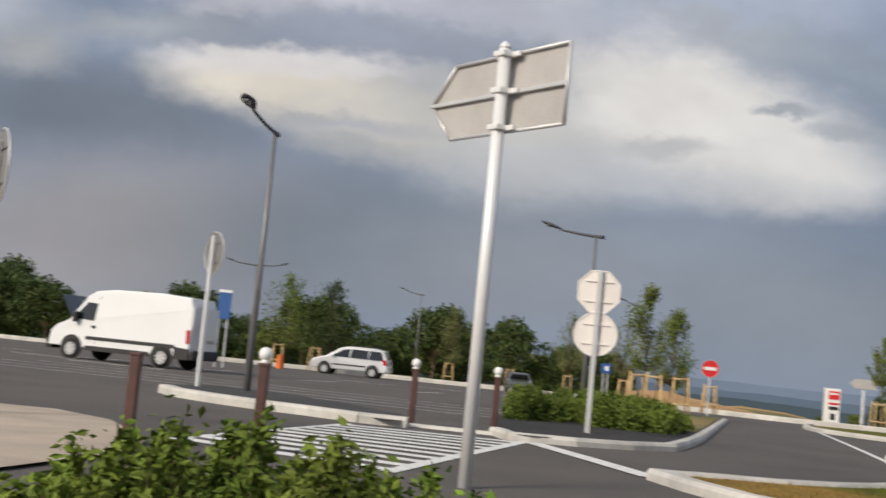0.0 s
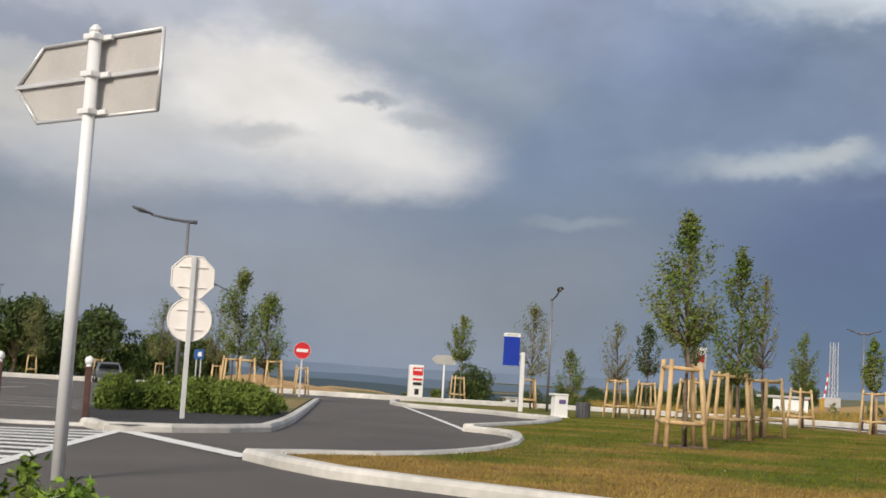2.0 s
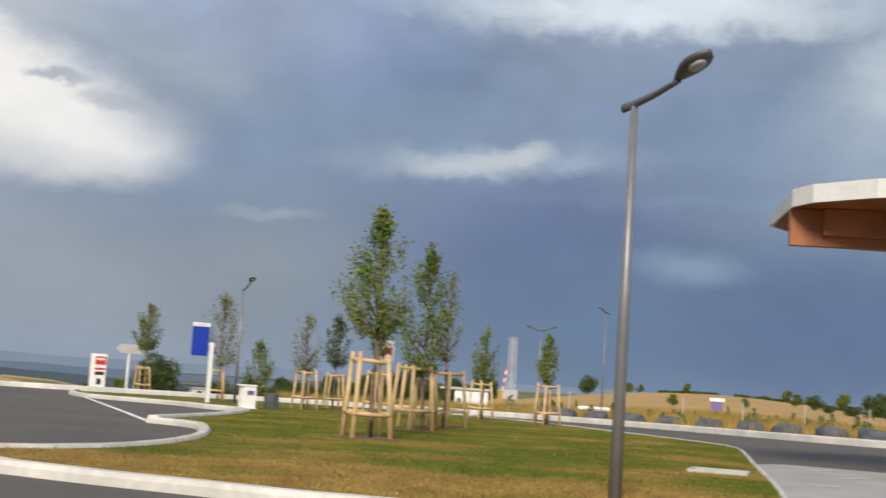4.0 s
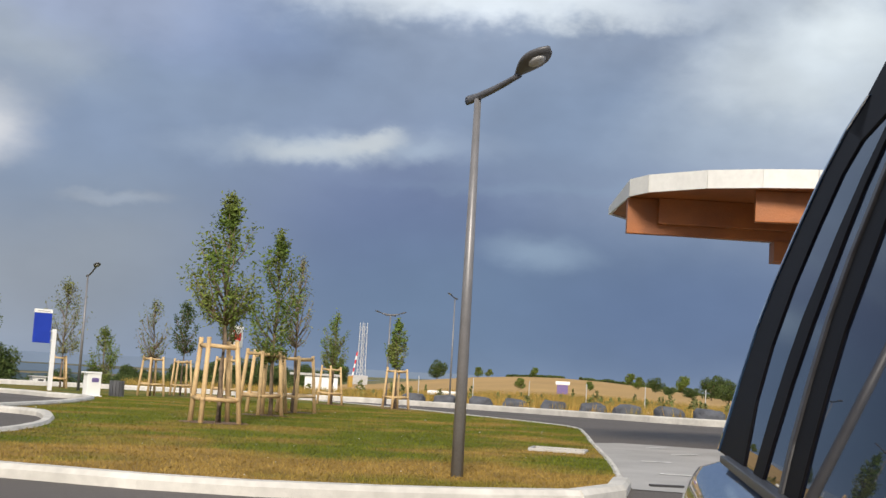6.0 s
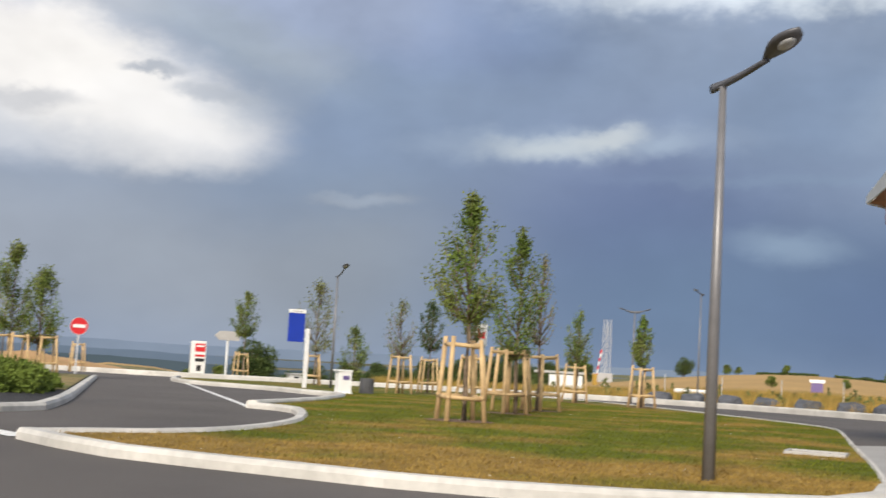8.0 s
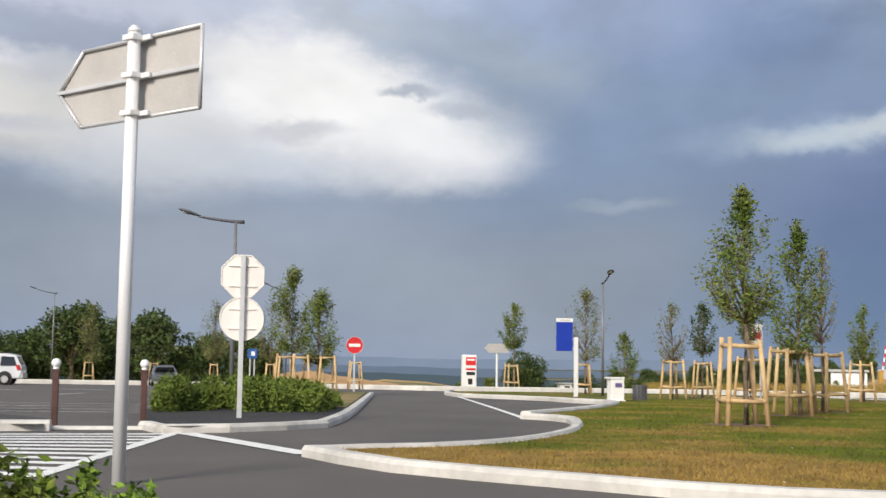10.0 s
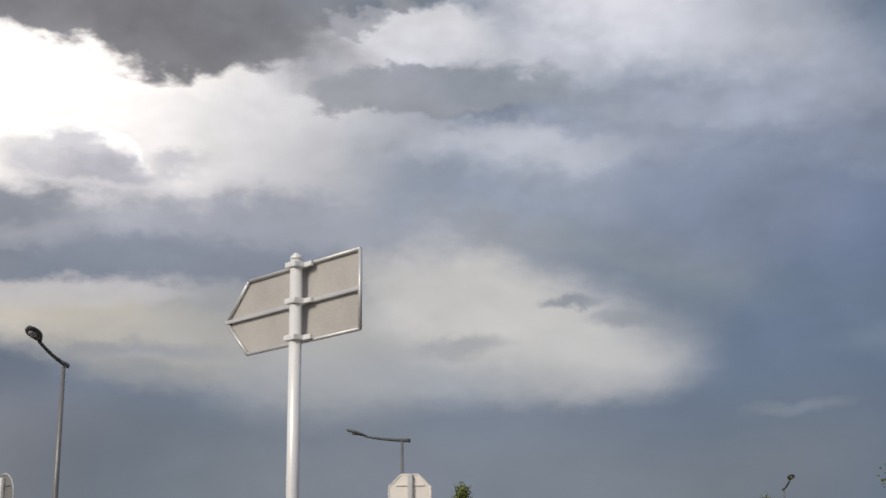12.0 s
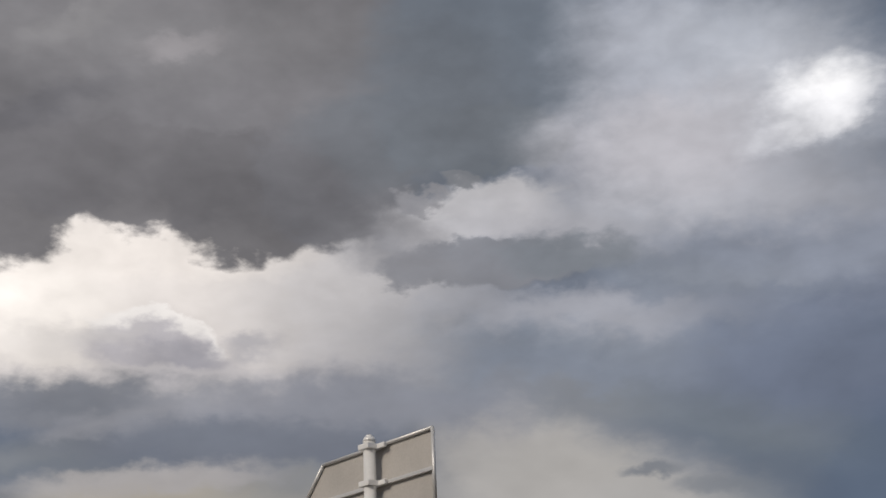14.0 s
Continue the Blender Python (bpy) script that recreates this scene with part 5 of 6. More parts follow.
def side_panel(s, name, pts, y, material, width, tuck, beltz, zmax, parent=None, proud=0.012, label=""):
    """A thin panel on both body sides, following their lean."""
    for sg in (-1, 1):
        bm = bmesh.new()
        fr, bk = [], []
        for x, z in pts:
            t = max(0.0, (z - beltz) / (zmax - beltz))
            w = width / 2 - tuck * t
            fr.append(bm.verts.new((x, sg * (w + proud), z)))
            bk.append(bm.verts.new((x, sg * (w - 0.02), z)))
        bm.faces.new(fr)
        bm.faces.new(bk[::-1])
        for i in range(len(pts)):
            j = (i + 1) % len(pts)
            bm.faces.new((fr[i], bk[i], bk[j], fr[j]))
        bmesh.ops.recalc_face_normals(bm, faces=bm.faces)
        part(name, bm, material, parent or s, label)


def wheel(s, x, y, r, w=0.2):
    sg = 1 if y > 0 else -1
    bm = rod(bmesh.new(), (x, y - w / 2, r), (x, y + w / 2, r), r, seg=28)
    bmesh.ops.bevel(bm, geom=[e for e in bm.edges if len(e.link_faces) == 2 and any(len(f.verts) > 4 for f in e.link_faces)], offset=0.03, segments=2, affect="EDGES")
    tyre = part("wheel", bm, RUBBER, s, "black tyre", True)
    bm = rod(bmesh.new(), (x, y + sg * (w / 2 - 0.02), r), (x, y + sg * (w / 2 + 0.012), r), r * 0.66, r * 0.6, 24)
    part("rim", bm, RIM, tyre, "pale wheel rim")
    bm = bmesh.new()
    for k in range(7):
        a = k * math.tau / 7
        box(bm, x + math.cos(a) * r * 0.48, y + sg * (w / 2 + 0.012), r + math.sin(a) * r * 0.48, r * 0.16, 0.012, r * 0.1)
    part("vent", bm, BLACKP, tyre)


# white van, facing left, seen from its side and rear
van = thing("van", -14.4, 39.75, "white high-roof panel van with black bumpers, parked", "van", rz=169)
vp = [(-2.75, 0.42), (-2.78, 1.0), (-2.72, 2.05), (-2.6, 2.42), (-1.5, 2.5), (0.4, 2.48), (1.15, 2.38), (1.45, 2.2), (2.05, 1.35), (2.55, 1.12), (2.75, 0.9), (2.8, 0.42)]
part("body", car_body(vp, 1.98, 0.16, 1.1), CARWHITE, van, "white painted body")
side_panel(van, "side_window", [(1.05, 1.36), (1.0, 1.95), (1.4, 1.98), (1.88, 1.4)], 0, GLASS, 1.98, 0.16, 1.1, 2.5)
side_panel(van, "rub_strip", [(-2.2, 0.70), (-2.2, 0.82), (1.3, 0.82), (1.3, 0.70)], 0, BLACKP, 1.98, 0.16, 1.1, 2.5)
side_panel(van, "sill", [(-1.25, 0.34), (-1.25, 0.50), (1.3, 0.50), (1.3, 0.34)], 0, BLACKP, 1.98, 0.16, 1.1, 2.5, proud=0.006)
side_panel(van, "rear_skirt", [(-2.76, 0.36), (-2.76, 0.72), (-2.2, 0.76), (-2.2, 0.36)], 0, BLACKP, 1.98, 0.16, 1.1, 2.5, proud=0.008)
side_panel(van, "door_handle", [(0.98, 1.12), (0.98, 1.2), (1.12, 1.2), (1.12, 1.12)], 0, BLACKP, 1.98, 0.16, 1.1, 2.5, proud=0.03)
side_panel(van, "door_gap", [(0.93, 0.6), (0.93, 2.2), (0.945, 2.2), (0.945, 0.6)], 0, BLACKP, 1.98, 0.16, 1.1, 2.5, proud=0.004)
side_panel(van, "tail_light", [(-2.755, 0.9), (-2.74, 1.35), (-2.6, 1.35), (-2.62, 0.9)], 0, TAIL, 1.98, 0.16, 1.1, 2.5, proud=0.015)
part("windscreen", prism(bmesh.new(), [(-0.8, 0), (0.8, 0), (0.7, 0.95), (-0.7, 0.95)], 0.03, pose(2.06, 0, 1.4, 0, 0, 90) @ pose(0, 0, 0, 36, 0, 0)), GLASS, van)
part("rear_bumper", boxed(-2.82, 0, 0.52, 0.2, 1.9, 0.32, 0, 0.05), BLACKP, van)
part("front_bumper", boxed(2.78, 0, 0.5, 0.25, 1.9, 0.4, 0, 0.08), BLACKP, van)
for sy in (-0.47, 0.47):
    part("rear_door", boxed(-2.765, sy, 1.4, 0.03, 0.88, 1.45, 0, 0.03), CARWHITE, van)
part("plate", boxed(-2.79, -0.45, 1.0, 0.02, 0.5, 0.12), SIGN_BACK, van)
for x in (-1.75, 1.85):
    for sg in (-1, 1):
        wheel(van, x, sg * 0.925, 0.35)
        part("wheel_arch", rod(bmesh.new(), (x, sg * 0.93, 0.40), (x, sg * 0.994, 0.40), 0.43, seg=28), BLACKP, van)
for sg in (-1, 1):
    part("wing_mirror", boxed(1.72, sg * 1.1, 1.45, 0.14, 0.2, 0.36, 0, 0.05), BLACKP, van)
for k in range(3):
    part("writing", boxed(-2.45, -1.003, 1.95 - 0.08 * k, 0.22, 0.006, 0.035), SIGN_BACK, van)
for sy in (0.45, 0.75):
    part("ladder_rail", rod(bmesh.new(), (-2.86, sy, 0.75), (-2.74, sy, 2.35), 0.02), GALV, van)
for k in range(6):
    part("ladder_rung", rod(bmesh.new(), (-2.86 + 0.02 * k, 0.45, 0.85 + 0.27 * k), (-2.86 + 0.02 * k, 0.75, 0.85 + 0.27 * k), 0.016), GALV, van)
van.scale = (0.93, 0.95, 0.96)
van.location.x += 0.2

# silver people carrier
mpv = thing("people_carrier", -12.0, 69.3, "silver people carrier with dark windows, parked", "car", rz=180)
mp = [(-2.2, 0.35), (-2.32, 0.75), (-2.28, 1.0), (-1.98, 1.58), (-1.4, 1.68), (0.1, 1.68), (0.6, 1.56), (1.35, 1.08), (2.1, 0.86), (2.3, 0.65), (2.32, 0.35)]
part("body", car_body(mp, 1.8, 0.2, 0.95), SILVER, mpv, "silver metallic body")
for a in ([(-2.02, 1.05), (-1.86, 1.5), (-1.2, 1.52), (-1.15, 1.05)], [(-1.08, 1.05), (-1.1, 1.52), (-0.1, 1.52), (-0.05, 1.05)], [(0.03, 1.05), (-0.02, 1.52), (0.4, 1.46), (1.1, 1.05)]):
    side_panel(mpv, "side_window", a, 0, GLASS, 1.8, 0.2, 0.95, 1.68)
side_panel(mpv, "rub_strip", [(-1.0, 0.58), (-1.0, 0.66), (1.0, 0.66), (1.0, 0.58)], 0, BLACKP, 1.8, 0.2, 0.95, 1.68)
side_panel(mpv, "tail_light", [(-2.27, 0.8), (-2.18, 1.08), (-1.98, 1.08), (-2.05, 0.8)], 0, TAIL, 1.8, 0.2, 0.95, 1.68, proud=0.02)
part("rear_window", boxed(-2.12, 0, 1.3, 0.05, 1.35, 0.5, 0, 0.02, Matrix.Rotation(radians(28), 4, "Y")), GLASS, mpv)
part("rear_bumper", boxed(-2.3, 0, 0.5, 0.14, 1.7, 0.25, 0, 0.05), SILVER, mpv)
part("plate", boxed(-2.33, 0, 0.8, 0.02, 0.5, 0.11), WHITE, mpv)
for x in (-1.42, 1.42):
    for sg in (-1, 1):
        part("wheel_arch", rod(bmesh.new(), (x, sg * 0.86, 0.36), (x, sg * 0.906, 0.36), 0.39, seg=28), BLACKP, mpv)
        wheel(mpv, x, sg * 0.83, 0.32)
for sg in (-1, 1):
    part("roof_rail", rod(bmesh.new(), (-1.6, sg * 0.62, 1.72), (0.1, sg * 0.62, 1.71), 0.018), BLACKP, mpv)
    part("wing_mirror", boxed(0.95, sg * 0.98, 1.08, 0.1, 0.18, 0.14, 0, 0.04), SILVER, mpv)
mpv.scale = (0.96, 1, 1)

# grey car half hidden by the hedge
gcar = thing("car", -2.65, 74.0, "grey hatchback half hidden behind the hedge", "car", rz=-84)
gp = [(-1.9, 0.35), (-1.95, 0.8), (-1.7, 1.2), (-1.2, 1.42), (0.2, 1.42), (0.95, 0.98), (1.7, 0.8), (1.95, 0.6), (1.95, 0.35)]
part("body", car_body(gp, 1.68, 0.2, 0.85), mat("dark_grey_car_paint", (0.09, 0.095, 0.10), 0.3, 0.6, 0.04, coat=0.5, space="object"), gcar)
side_panel(gcar, "side_window", [(-1.4, 0.92), (-1.2, 1.3), (0.1, 1.32), (0.7, 0.92)], 0, GLASS, 1.68, 0.2, 0.85, 1.42)
part("windscreen", prism(bmesh.new(), [(-0.65, 0), (0.65, 0), (0.55, 0.62), (-0.55, 0.62)], 0.03, pose(0.93, 0, 0.98, 0, 0, 90) @ pose(0, 0, 0, 59, 0, 0)), GLASS, gcar)
for x in (-1.2, 1.25):
    for sg in (-1, 1):
        wheel(gcar, x, sg * 0.78, 0.3)

gcar.scale = (0.88, 0.88, 0.84)

# dark blue car right beside the camera; x runs ahead along its flank
U, N_ = Vector((0.68, 0.73)).normalized(), Vector((0.73, -0.68)).normalized()
org = Vector((-0.192, -0.280)) + N_ * 0.222
own = new("estate_car")
own.matrix_world = Matrix(((U.x, -N_.x, 0, org.x), (U.y, -N_.y, 0, org.y), (0, 0, 1, 0), (0, 0, 0, 1)))
tagged(own, "dark blue estate car with black window frames, close beside the camera", "car")
SECTION = ((-0.035, 0.965), (0.02, 0.945), (0.05, 0.90), (0.065, 0.80), (0.065, 0.62), (0.05, 0.45), (0.0, 0.30))
STATIONS = ((-0.62, 0.95, 0.10), (-0.5, 0.965, 0.02), (0.6, 0.965, 0.0), (2.0, 0.965, 0.0), (2.6, 0.962, 0.0), (2.85, 0.945, 0.005), (3.15, 0.91, 0.02), (3.45, 0.86, 0.06), (3.7, 0.79, 0.14), (3.86, 0.66, 0.30))
bm = bmesh.new()
rings = []
for s, zt, ins in STATIONS:
    k = (zt - 0.3) / 0.665
    left = [Vector((s, y - ins, 0.3 + (z - 0.3) * k)) for y, z in SECTION]
    right = [Vector((v.x, -1.76 - v.y, v.z)) for v in reversed(left)]
    rings.append([bm.verts.new(v) for v in left + right])
for a, b in zip(rings, rings[1:]):
    for i in range(len(a)):
        j = (i + 1) % len(a)
        bm.faces.new((a[i], b[i], b[j], a[j]))
bm.faces.new(rings[0])
bm.faces.new(rings[-1][::-1])
bmesh.ops.recalc_face_normals(bm, faces=bm.faces)
part("body", bm, NAVY, own, "dark blue metallic body", True)


def flank(s, z):
    """A point on the leaning window side of the car: s ahead, z up."""
    return Vector((s, -max(0.0, z - 0.965) * 0.22 - 0.012, z))


def bar(name, a, b, w, material, thick=0.03, label="", out=0.0):
    """A flat strip on the window side from a to b (s, z), w wide along the flank."""
    bm = bmesh.new()
    f = [flank(a[0] - w / 2, a[1]), flank(a[0] + w / 2, a[1]), flank(b[0] + w / 2, b[1]), flank(b[0] - w / 2, b[1])]
    o = Vector((0, 1, 0.2)).normalized()
    fr, bk = [bm.verts.new(p + o * out) for p in f], [bm.verts.new(p - o * thick) for p in f]
    bm.faces.new(fr)
    bm.faces.new(bk[::-1])
    for i in range(4):
        bm.faces.new((fr[i], bk[i], bk[(i + 1) % 4], fr[(i + 1) % 4]))
    bmesh.ops.recalc_face_normals(bm, faces=bm.faces)
    bmesh.ops.bevel(bm, geom=bm.edges[:], offset=0.006, segments=2, affect="EDGES")
    return part(name, bm, material, own, label)


def flat_plate(name, pts, material, thick=0.03, label="", out=0.0):
    """A plate on the window side, outline given as (s, z)."""
    bm = bmesh.new()
    o = Vector((0, 1, 0.2)).normalized()
    fr, bk = [bm.verts.new(flank(*p) + o * out) for p in pts], [bm.verts.new(flank(*p) - o * thick) for p in pts]
    k = len(pts)
    bm.faces.new(fr)
    bm.faces.new(bk[::-1])
    for i in range(k):
        bm.faces.new((fr[i], bk[i], bk[(i + 1) % k], fr[(i + 1) % k]))
    bmesh.ops.recalc_face_normals(bm, faces=bm.faces)
    bmesh.ops.bevel(bm, geom=bm.edges[:], offset=0.0015, segments=1, affect="EDGES")
    return part(name, bm, material, own, label)


BLACKF = mat("black_window_frame", (0.009, 0.008, 0.009), 0.55, 5, 0.15, space="object")
BLACKF.node_tree.nodes["Principled BSDF"].inputs["Specular IOR Level"].default_value = 0.03
flat_plate("side_glass", [(-0.4, 0.972), (2.3, 0.972), (2.24, 1.15), (2.0, 1.37), (1.8, 1.46), (-0.3, 1.5)], MIRROR_GLASS, 0.006, "dark reflecting side windows", -0.003)
PILLAR = [(2.65, 0.972), (2.615, 1.03), (2.58, 1.12), (2.51, 1.22), (2.39, 1.305), (2.22, 1.386), (2.06, 1.452), (1.90, 1.495), (1.75, 1.515)]
flat_plate("windscreen_pillar", PILLAR + [(1.74, 1.447), (1.85, 1.42), (1.98, 1.352), (2.10, 1.275), (2.19, 1.18), (2.21, 1.084), (2.14, 0.972)], BLACKF, 0.05, "black front pillar", 0.0)
flat_plate("pillar_lip", [(x + 0.024, z + 0.004) for x, z in PILLAR] + PILLAR[::-1], NAVY, 0.05, "dark blue edge of the front pillar", 0.004)
flat_plate("roof_rim", [(1.90, 1.495), (1.7, 1.55), (-0.3, 1.57), (-0.3, 1.49), (1.74, 1.447)], BLACKF, 0.05, "", 0.0)
flat_plate("quarter_pillar", [(1.985, 0.972), (1.962, 1.067), (1.925, 1.148), (1.88, 1.21), (1.742, 1.324), (1.64, 1.39), (1.54, 1.44), (1.48, 1.44), (1.607, 1.36), (1.657, 1.313), (1.758, 1.199), (1.812, 1.113), (1.843, 1.027), (1.855, 0.972)], BLACKF, 0.03, "", 0.0)
DOOR = [(1.65, 0.972), (1.66, 1.038), (1.648, 1.118), (1.625, 1.192), (1.575, 1.268), (1.46, 1.38), (1.36, 1.46)]
flat_plate("door_pillar", DOOR + [(1.25, 1.46), (1.36, 1.34), (1.44, 1.225), (1.475, 1.173), (1.49, 1.11), (1.496, 1.047), (1.498, 0.972)], BLACKF, 0.03, "", 0.0)
# lighter grey strip paints the highlight on the door pillar's front edge
flat_plate("window_seal", [(x - 0.006, z) for x, z in DOOR] + [(x - 0.034, z) for x, z in DOOR[::-1]], mat("grey_rubber", (0.035, 0.034, 0.036), 0.5, 5, 0.15, space="object"), 0.03, "grey seal strip painted as a highlight along the door pillar", 0.004)
bm = bmesh.new()
box(bm, 0.95, -0.012, 0.968, 3.0, 0.026, 0.014, 0, 0.004)
part("belt_moulding", bm, mat("grey_moulding", (0.045, 0.047, 0.055), 0.4, 5, 0.15, space="object"), own)
part("roof", prism(bmesh.new(), [(-0.5, 1.54), (-0.3, 1.59), (1.2, 1.59), (1.82, 1.52), (1.75, 1.49), (-0.4, 1.5)], 1.42, Matrix.Translation((0, -0.88, 0))), NAVY, own)
part("windscreen", prism(bmesh.new(), [(1.82, 1.5), (2.06, 1.435), (2.22, 1.37), (2.39, 1.285), (2.5, 1.2), (2.57, 1.1), (2.63, 0.96), (2.57, 0.96), (2.51, 1.09), (2.44, 1.18), (2.34, 1.26), (2.18, 1.34), (1.8, 1.47)], 1.42, Matrix.Translation((0, -0.88, 0))), GLASS, own)
part("bonnet_gap", boxed(2.8, -0.05, 0.957, 0.3, 0.012, 0.008), BLACKF, own)
part("door_gap", boxed(2.2, 0.058, 0.74, 0.012, 0.02, 0.3), BLACKF, own)
for x in (0.2, 3.05):
    for y in (-0.12, -1.64):
        wheel(own, x, y, 0.31)


# the far flank repeats the near one
for ob in [c for c in own.children if c.name.split(".")[0] in ("side_glass", "windscreen_pillar", "pillar_lip", "roof_rim", "quarter_pillar", "door_pillar", "window_seal")]:
    bm = bmesh.new()
    bm.from_mesh(ob.data)
    for v in bm.verts:
        v.co.y = -1.76 - v.co.y
    bmesh.ops.reverse_faces(bm, faces=bm.faces)
    part(ob.name.split(".")[0], bm, ob.data.materials[0], own)
part("rear_window", prism(bmesh.new(), [(-0.3, 1.54), (-0.27, 1.54), (-0.42, 0.96), (-0.46, 0.96)], 1.42, Matrix.Translation((0, -0.88, 0))), GLASS, own)
for y in (-0.3, -1.46):
    part("tail_light", boxed(-0.625, y, 0.75, 0.04, 0.3, 0.16, 0, 0.015), TAIL, own)
for y in (-0.42, -1.34):
    part("headlight", boxed(3.78, y, 0.6, 0.12, 0.34, 0.14, 0, 0.03), RIM, own)


# ---- canopy with a round white roof edge ----
canopy = thing("timber_canopy", 16.4, 13.4, "timber canopy with a white faceted roof edge and orange glulam beams", "canopy", z=0)
EDGE = [(15.36, 16.97), (14.03, 14.98), (13.91, 14.4), (14.15, 13.34), (14.6, 12.6), (15.12, 11.96), (16.6, 11.2), (19.5, 12.0), (21.3, 14.2), (20.9, 16.9), (18.6, 18.2)]
FASCIA = mat("fascia_paint", (0.64, 0.635, 0.61), 0.45, 1.5, 0.06, fine=12)
loc = [Vector((x - 16.4, y - 13.4)) for x, y in EDGE]
ctr = sum(loc, Vector((0, 0))) / len(loc)
n = len(loc)
tops = [4.41 if i == 0 else 4.565 for i in range(n)]
for i in range(n):
    a, b = loc[i], loc[(i + 1) % n]
    d = (b - a)
    o = Vector((d.y, -d.x)).normalized()
    if o.dot((a + b) / 2 - ctr) < 0:
        o = -o
    bm = bmesh.new()
    q = [bm.verts.new((p.x + k * o.x * 0.03, p.y + k * o.y * 0.03, z)) for k in (0, 1) for p, z in ((a, 4.27), (b, 4.27), (b, tops[(i + 1) % n]), (a, tops[i]))]
    for f in ((0, 1, 2, 3), (7, 6, 5, 4), (0, 4, 5, 1), (1, 5, 6, 2), (2, 6, 7, 3), (3, 7, 4, 0)):
        bm.faces.new([q[j] for j in f])
    bmesh.ops.recalc_face_normals(bm, faces=bm.faces)
    part("fascia", bm, FASCIA, canopy, "white fascia panel")
bm = bmesh.new()
up = [bm.verts.new((p.x * 0.99, p.y * 0.99, t_ - 0.02)) for p, t_ in zip(loc, tops)]
dn = [bm.verts.new((p.x * 0.99, p.y * 0.99, 4.285)) for p in loc]
bm.faces.new(up)
bm.faces.new(dn)
bmesh.ops.recalc_face_normals(bm, faces=bm.faces)
part("deck", bm, GLULAM, canopy, "orange timber soffit")


def beam(ax, ay, bx, by, z0, z1, w, name="beam"):
    d = Vector((bx - ax, by - ay))
    part(name, boxed((ax + bx) / 2 - 16.4, (ay + by) / 2 - 13.4, (z0 + z1) / 2, d.length, w, z1 - z0, math.degrees(math.atan2(d.y, d.x)), 0.012), GLULAM, canopy)


beam(14.17, 15.22, 18.4, 12.35, 3.67, 4.28, 0.16)
beam(14.5, 14.8, 17.6, 12.7, 3.84, 4.28, 0.14)
beam(14.9, 14.9, 16.6, 17.0, 4.08, 4.28, 0.14)
beam(14.82, 12.95, 16.1, 11.75, 3.78, 4.28, 0.16)
beam(16.0, 12.4, 20.6, 15.0, 3.94, 4.3, 0.14)
part("capital", boxed(16.62 - 16.4, 13.62 - 13.4, 3.49, 0.8, 0.4, 0.36, -37, 0.02), GLULAM, canopy)
part("steel_plate", rod(bmesh.new(), (16.5 - 16.4, 13.46 - 13.4, 3.56), (16.44 - 16.4, 13.38 - 13.4, 3.56), 0.06, seg=16), BLACKP, canopy)
for x, y in ((16.5, 13.7), (19.2, 15.6)):
    part("column", boxed(x - 16.4, y - 13.4, 1.68, 0.19, 0.19, 3.36, -46, 0.012), GLULAM, canopy)


# ---- far yard: mast, barrier, shed, boards, boulders ----
mast = thing("lattice_mast", 97.5, 163.9, "pale steel lattice mast", "mast", z=far_height(97.5, 163.9))
mz = 8.2 - far_height(97.5, 163.9)
for sx in (-1, 1):
    for sy in (-1, 1):
        part("leg", rod(bmesh.new(), (sx * 0.5, sy * 0.5, -0.3), (sx * 0.4, sy * 0.4, mz), 0.05, seg=6), GALV, mast)
k = 0
while k * 1.0 < mz - 1:
    for sy in (-1, 1):
        part("brace", rod(bmesh.new(), (-0.45, sy * 0.45, k), (0.45, sy * 0.45, k + 1.0), 0.03, seg=6), GALV, mast)
        part("brace", rod(bmesh.new(), (0.45, sy * 0.45, k), (-0.45, sy * 0.45, k + 1.0), 0.03, seg=6), GALV, mast)
    k += 1
part("platform", boxed(-0.5, 0, 1.6, 2.6, 1.6, 1.4, 0, 0.05), GALV, mast, "grey cabin at its foot")

bar_ = thing("barrier_boom", 66, 113, "raised red and white striped barrier boom", "barrier", z=far_height(66, 113))
for k in range(9):
    part("band", rod(bmesh.new(), (0.07 * k, 0, 0.9 + 0.42 * k), (0.07 * (k + 1), 0, 0.9 + 0.42 * (k + 1)), 0.09, seg=8), WHITE if k % 2 else RED, bar_)
YELLOW = mat("yellow_housing", (0.5, 0.3, 0.06), 0.5, 3, 0.1, space="object")
part("housing", boxed(-0.05, 0, 1.5, 0.4, 0.4, 1.2, 0, 0.05), YELLOW, bar_, "yellow housing")

shed = thing("shed", 53.2, 96.2, "white prefabricated shed with a grey roof", "shed", z=far_height(53, 96), rz=-29)
part("wall", boxed(0, 0, 0.9, 2.9, 2.4, 1.8, 0, 0.03), WHITE, shed)
part("roof", boxed(-0.6, 0, 1.95, 4.4, 2.8, 0.2, 0, 0.04), SIGN_BACK, shed)
for k in range(3):
    part("panel_joint", boxed(-0.8 + 0.8 * k, -1.21, 0.9, 0.05, 0.02, 1.8), SIGN_BACK, shed)
cab = thing("cabin", 25.2, 86, "small white cabin beyond the kerb", "cabin", z=far_height(24, 83))
part("wall", boxed(0, 0, 0.2, 0.9, 0.8, 0.7, 0, 0.03), WHITE, cab)
part("roof", boxed(0, 0, 0.58, 1.15, 1.0, 0.09, 0, 0.03), SIGN_BACK, cab)
part("window", boxed(0.1, -0.41, 0.3, 0.4, 0.03, 0.22), GLASS, cab)
board = thing("notice_board", 97, 115, "white and purple board on the slope", "sign", z=far_height(97, 115))
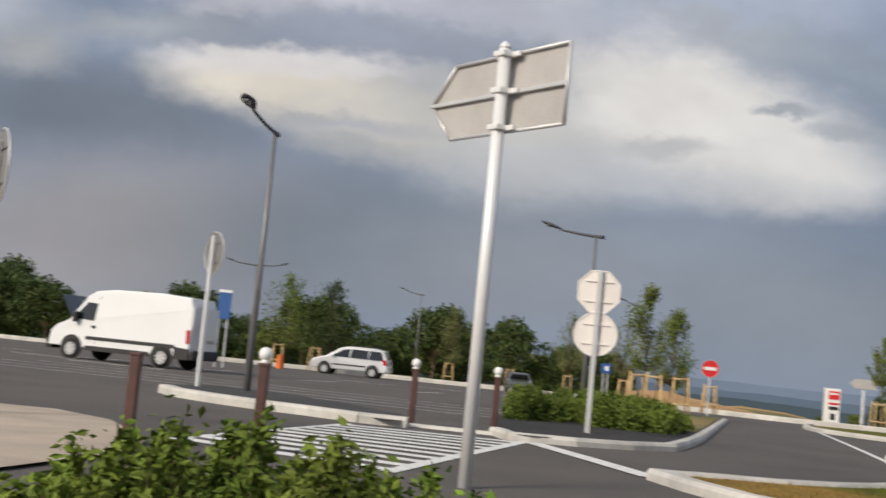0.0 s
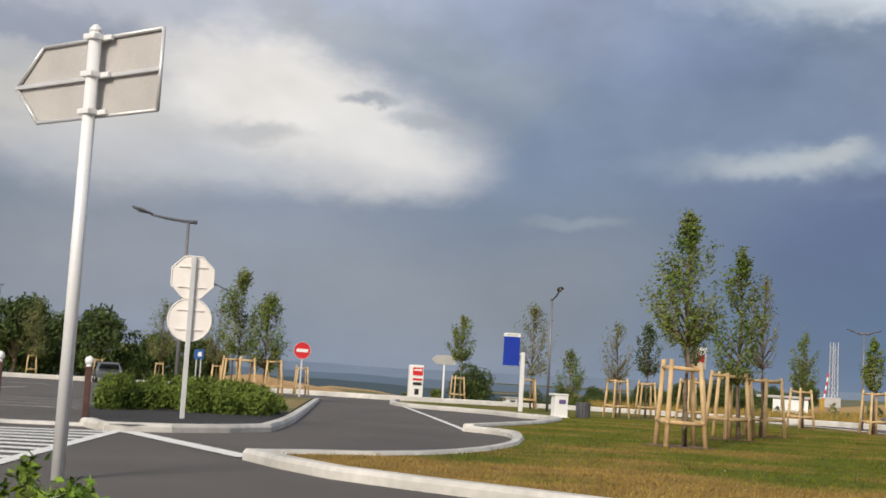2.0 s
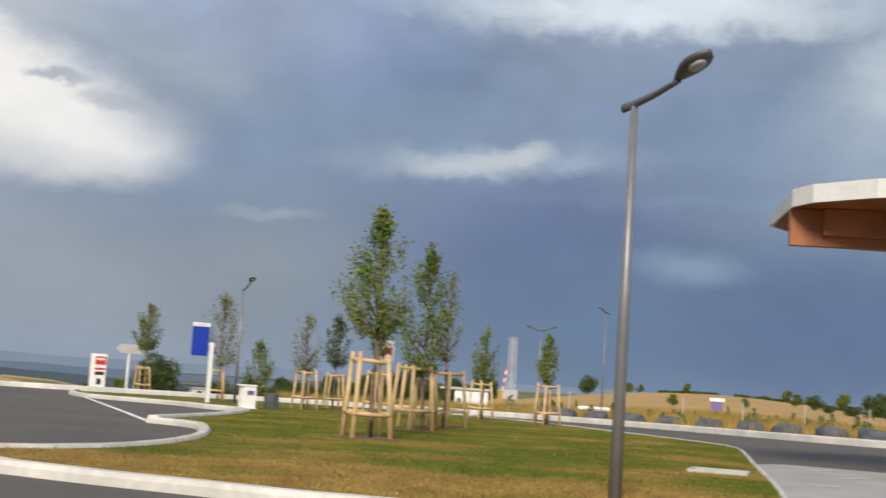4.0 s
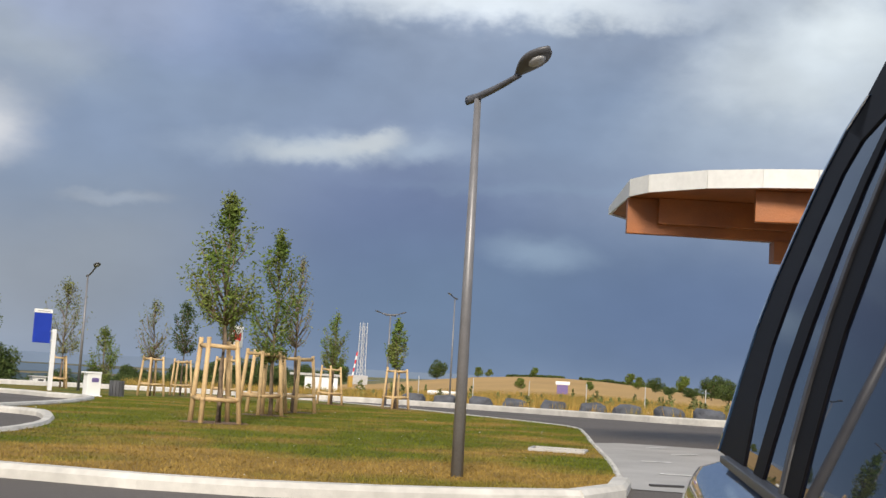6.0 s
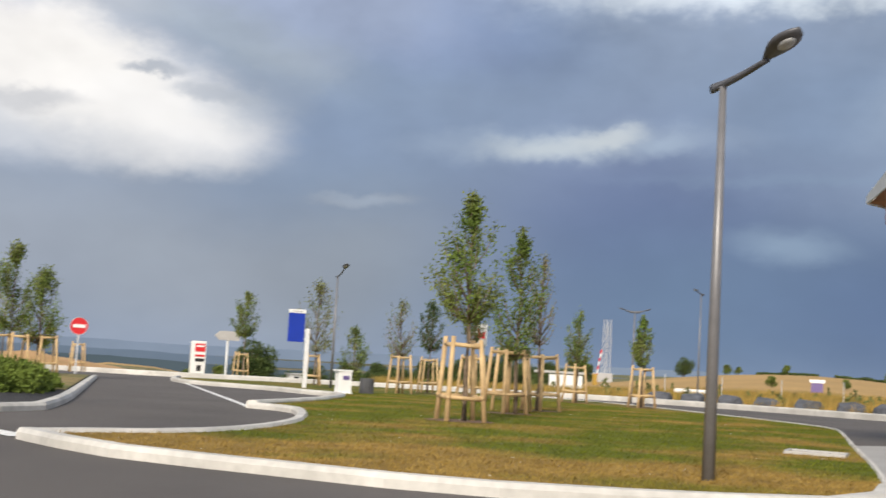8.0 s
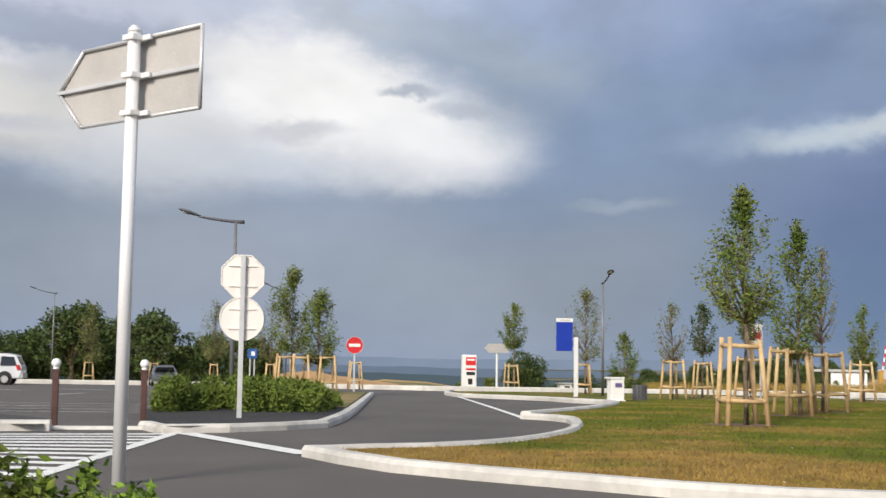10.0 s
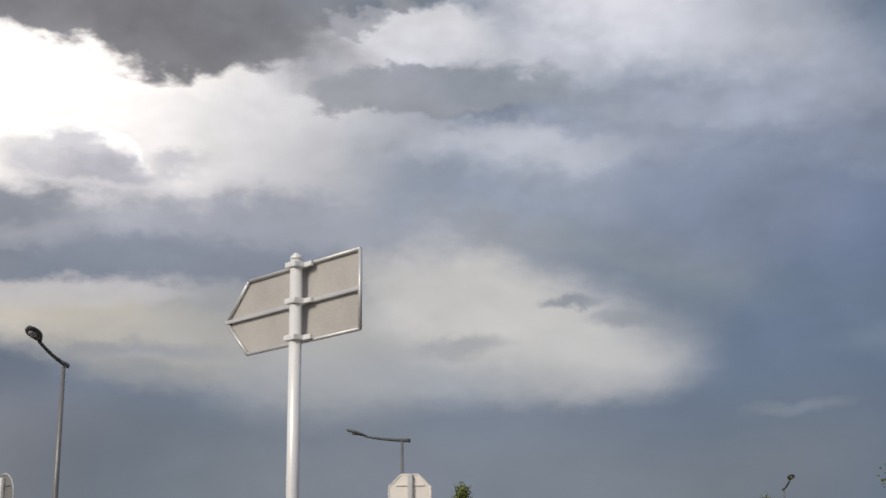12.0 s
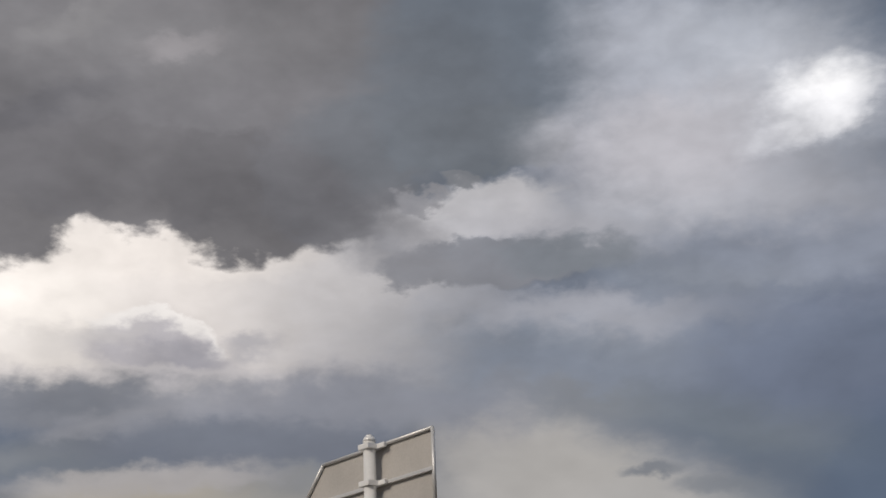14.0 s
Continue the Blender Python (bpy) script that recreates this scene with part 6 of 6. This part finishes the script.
part("panel", boxed(0, 0, 0.9, 1.35, 0.12, 1.2, -40, 0.02), PURPLE, board)
part("header", boxed(0, -0.02, 1.62, 1.75, 0.2, 0.4, -40, 0.02), WHITE, board)
canvas = thing("tarpaulin", 58, 84, "pale tarpaulin lying on the slope", "tarpaulin", z=far_height(58, 84) + 0.5)
part("sheet_cloth", boxed(0, 0, 0.2, 2.6, 1.2, 0.35, -35, 0.14), WHITE, canvas)

rnd = random.Random(4)
for k, (x, y) in enumerate(((34.2, 52.0), (34.7, 50.0), (35.2, 47.7), (35.2, 45.0), (35.1, 42.1), (35.1, 39.5), (35.0, 37.2), (35.0, 34.8), (35.1, 32.8))):
    s = thing("boulder", x, y, "weathered grey boulder beyond the kerb", "boulder", z=terr(x, y) - 0.18, rz=rnd.uniform(-25, 25) - math.degrees(math.atan2(x, y)), group="boulders along the kerb")
    bm = bmesh.new()
    bmesh.ops.create_icosphere(bm, subdivisions=3, radius=1)
    for v in bm.verts:
        f = 1 + 0.22 * noise.noise(v.co * 1.4 + Vector((k * 3, 0, 0))) + 0.07 * noise.noise(v.co * 5)
        q = Vector([math.copysign(abs(c) ** 0.55, c) for c in v.co])
        v.co = Vector((q.x * 0.58 * f, q.y * 0.5 * f, max(-0.45, q.z * 0.46 * f) + 0.34))
    part("rock", bm, STONE, s)
for k in range(12):
    x, y = 41 + 2.2 * k, 62 - 2.6 * k
    s = thing("fence_post", x, y, "slim grey fence post in the grass", "fence post", z=far_height(x, y), group="fence posts in the field")
    part("post", rod(bmesh.new(), (0, 0, 0), (0, 0, 1.9), 0.022, seg=8), GALV, s)
trough = thing("wooden_trestle", 37.4, 38.4, "low pale wooden trestle beyond the kerb", "trestle", z=far_height(37.4, 38.4), rz=-45)
for dx in (-0.45, 0.45):
    part("leg", boxed(dx, 0, 0.3, 0.09, 0.09, 0.6, 0, 0.01), WOOD_POST, trough)
part("rail", boxed(0, 0, 0.55, 1.2, 0.09, 0.1, 0, 0.01), WOOD_POST, trough)
cone = thing("orange_drum", -16.3, 70, "orange plastic drum between staked trees", "drum")
bm = rod(bmesh.new(), (0, 0, 0), (0, 0, 0.8), 0.22, 0.17, 16)
part("barrel", bm, ORANGE, cone)

# drain grate in the lawn
grate = thing("drain_grate", 11.60, 13.68, "pale metal drain grate set in the lawn", "drain", rz=-46)
grate.location.z += 0.075
for sy in (-0.28, 0.28):
    part("frame", boxed(0, sy, 0.02, 0.82, 0.045, 0.05, 0, 0.008), SIGN_BACK, grate)
for sx in (-0.39, 0.39):
    part("frame", boxed(sx, 0, 0.02, 0.045, 0.52, 0.05, 0, 0.008), SIGN_BACK, grate)
for k in range(9):
    part("slat", boxed(-0.32 + 0.08 * k, 0, 0.012, 0.025, 0.52, 0.03), SIGN_BACK, grate)
drain = thing("gully", 9.7, 9.52, "dark gully slot at the kerb", "drain", rz=-28)
part("slot", boxed(0, 0, 0.015, 0.42, 0.09, 0.03), BLACKP, drain)
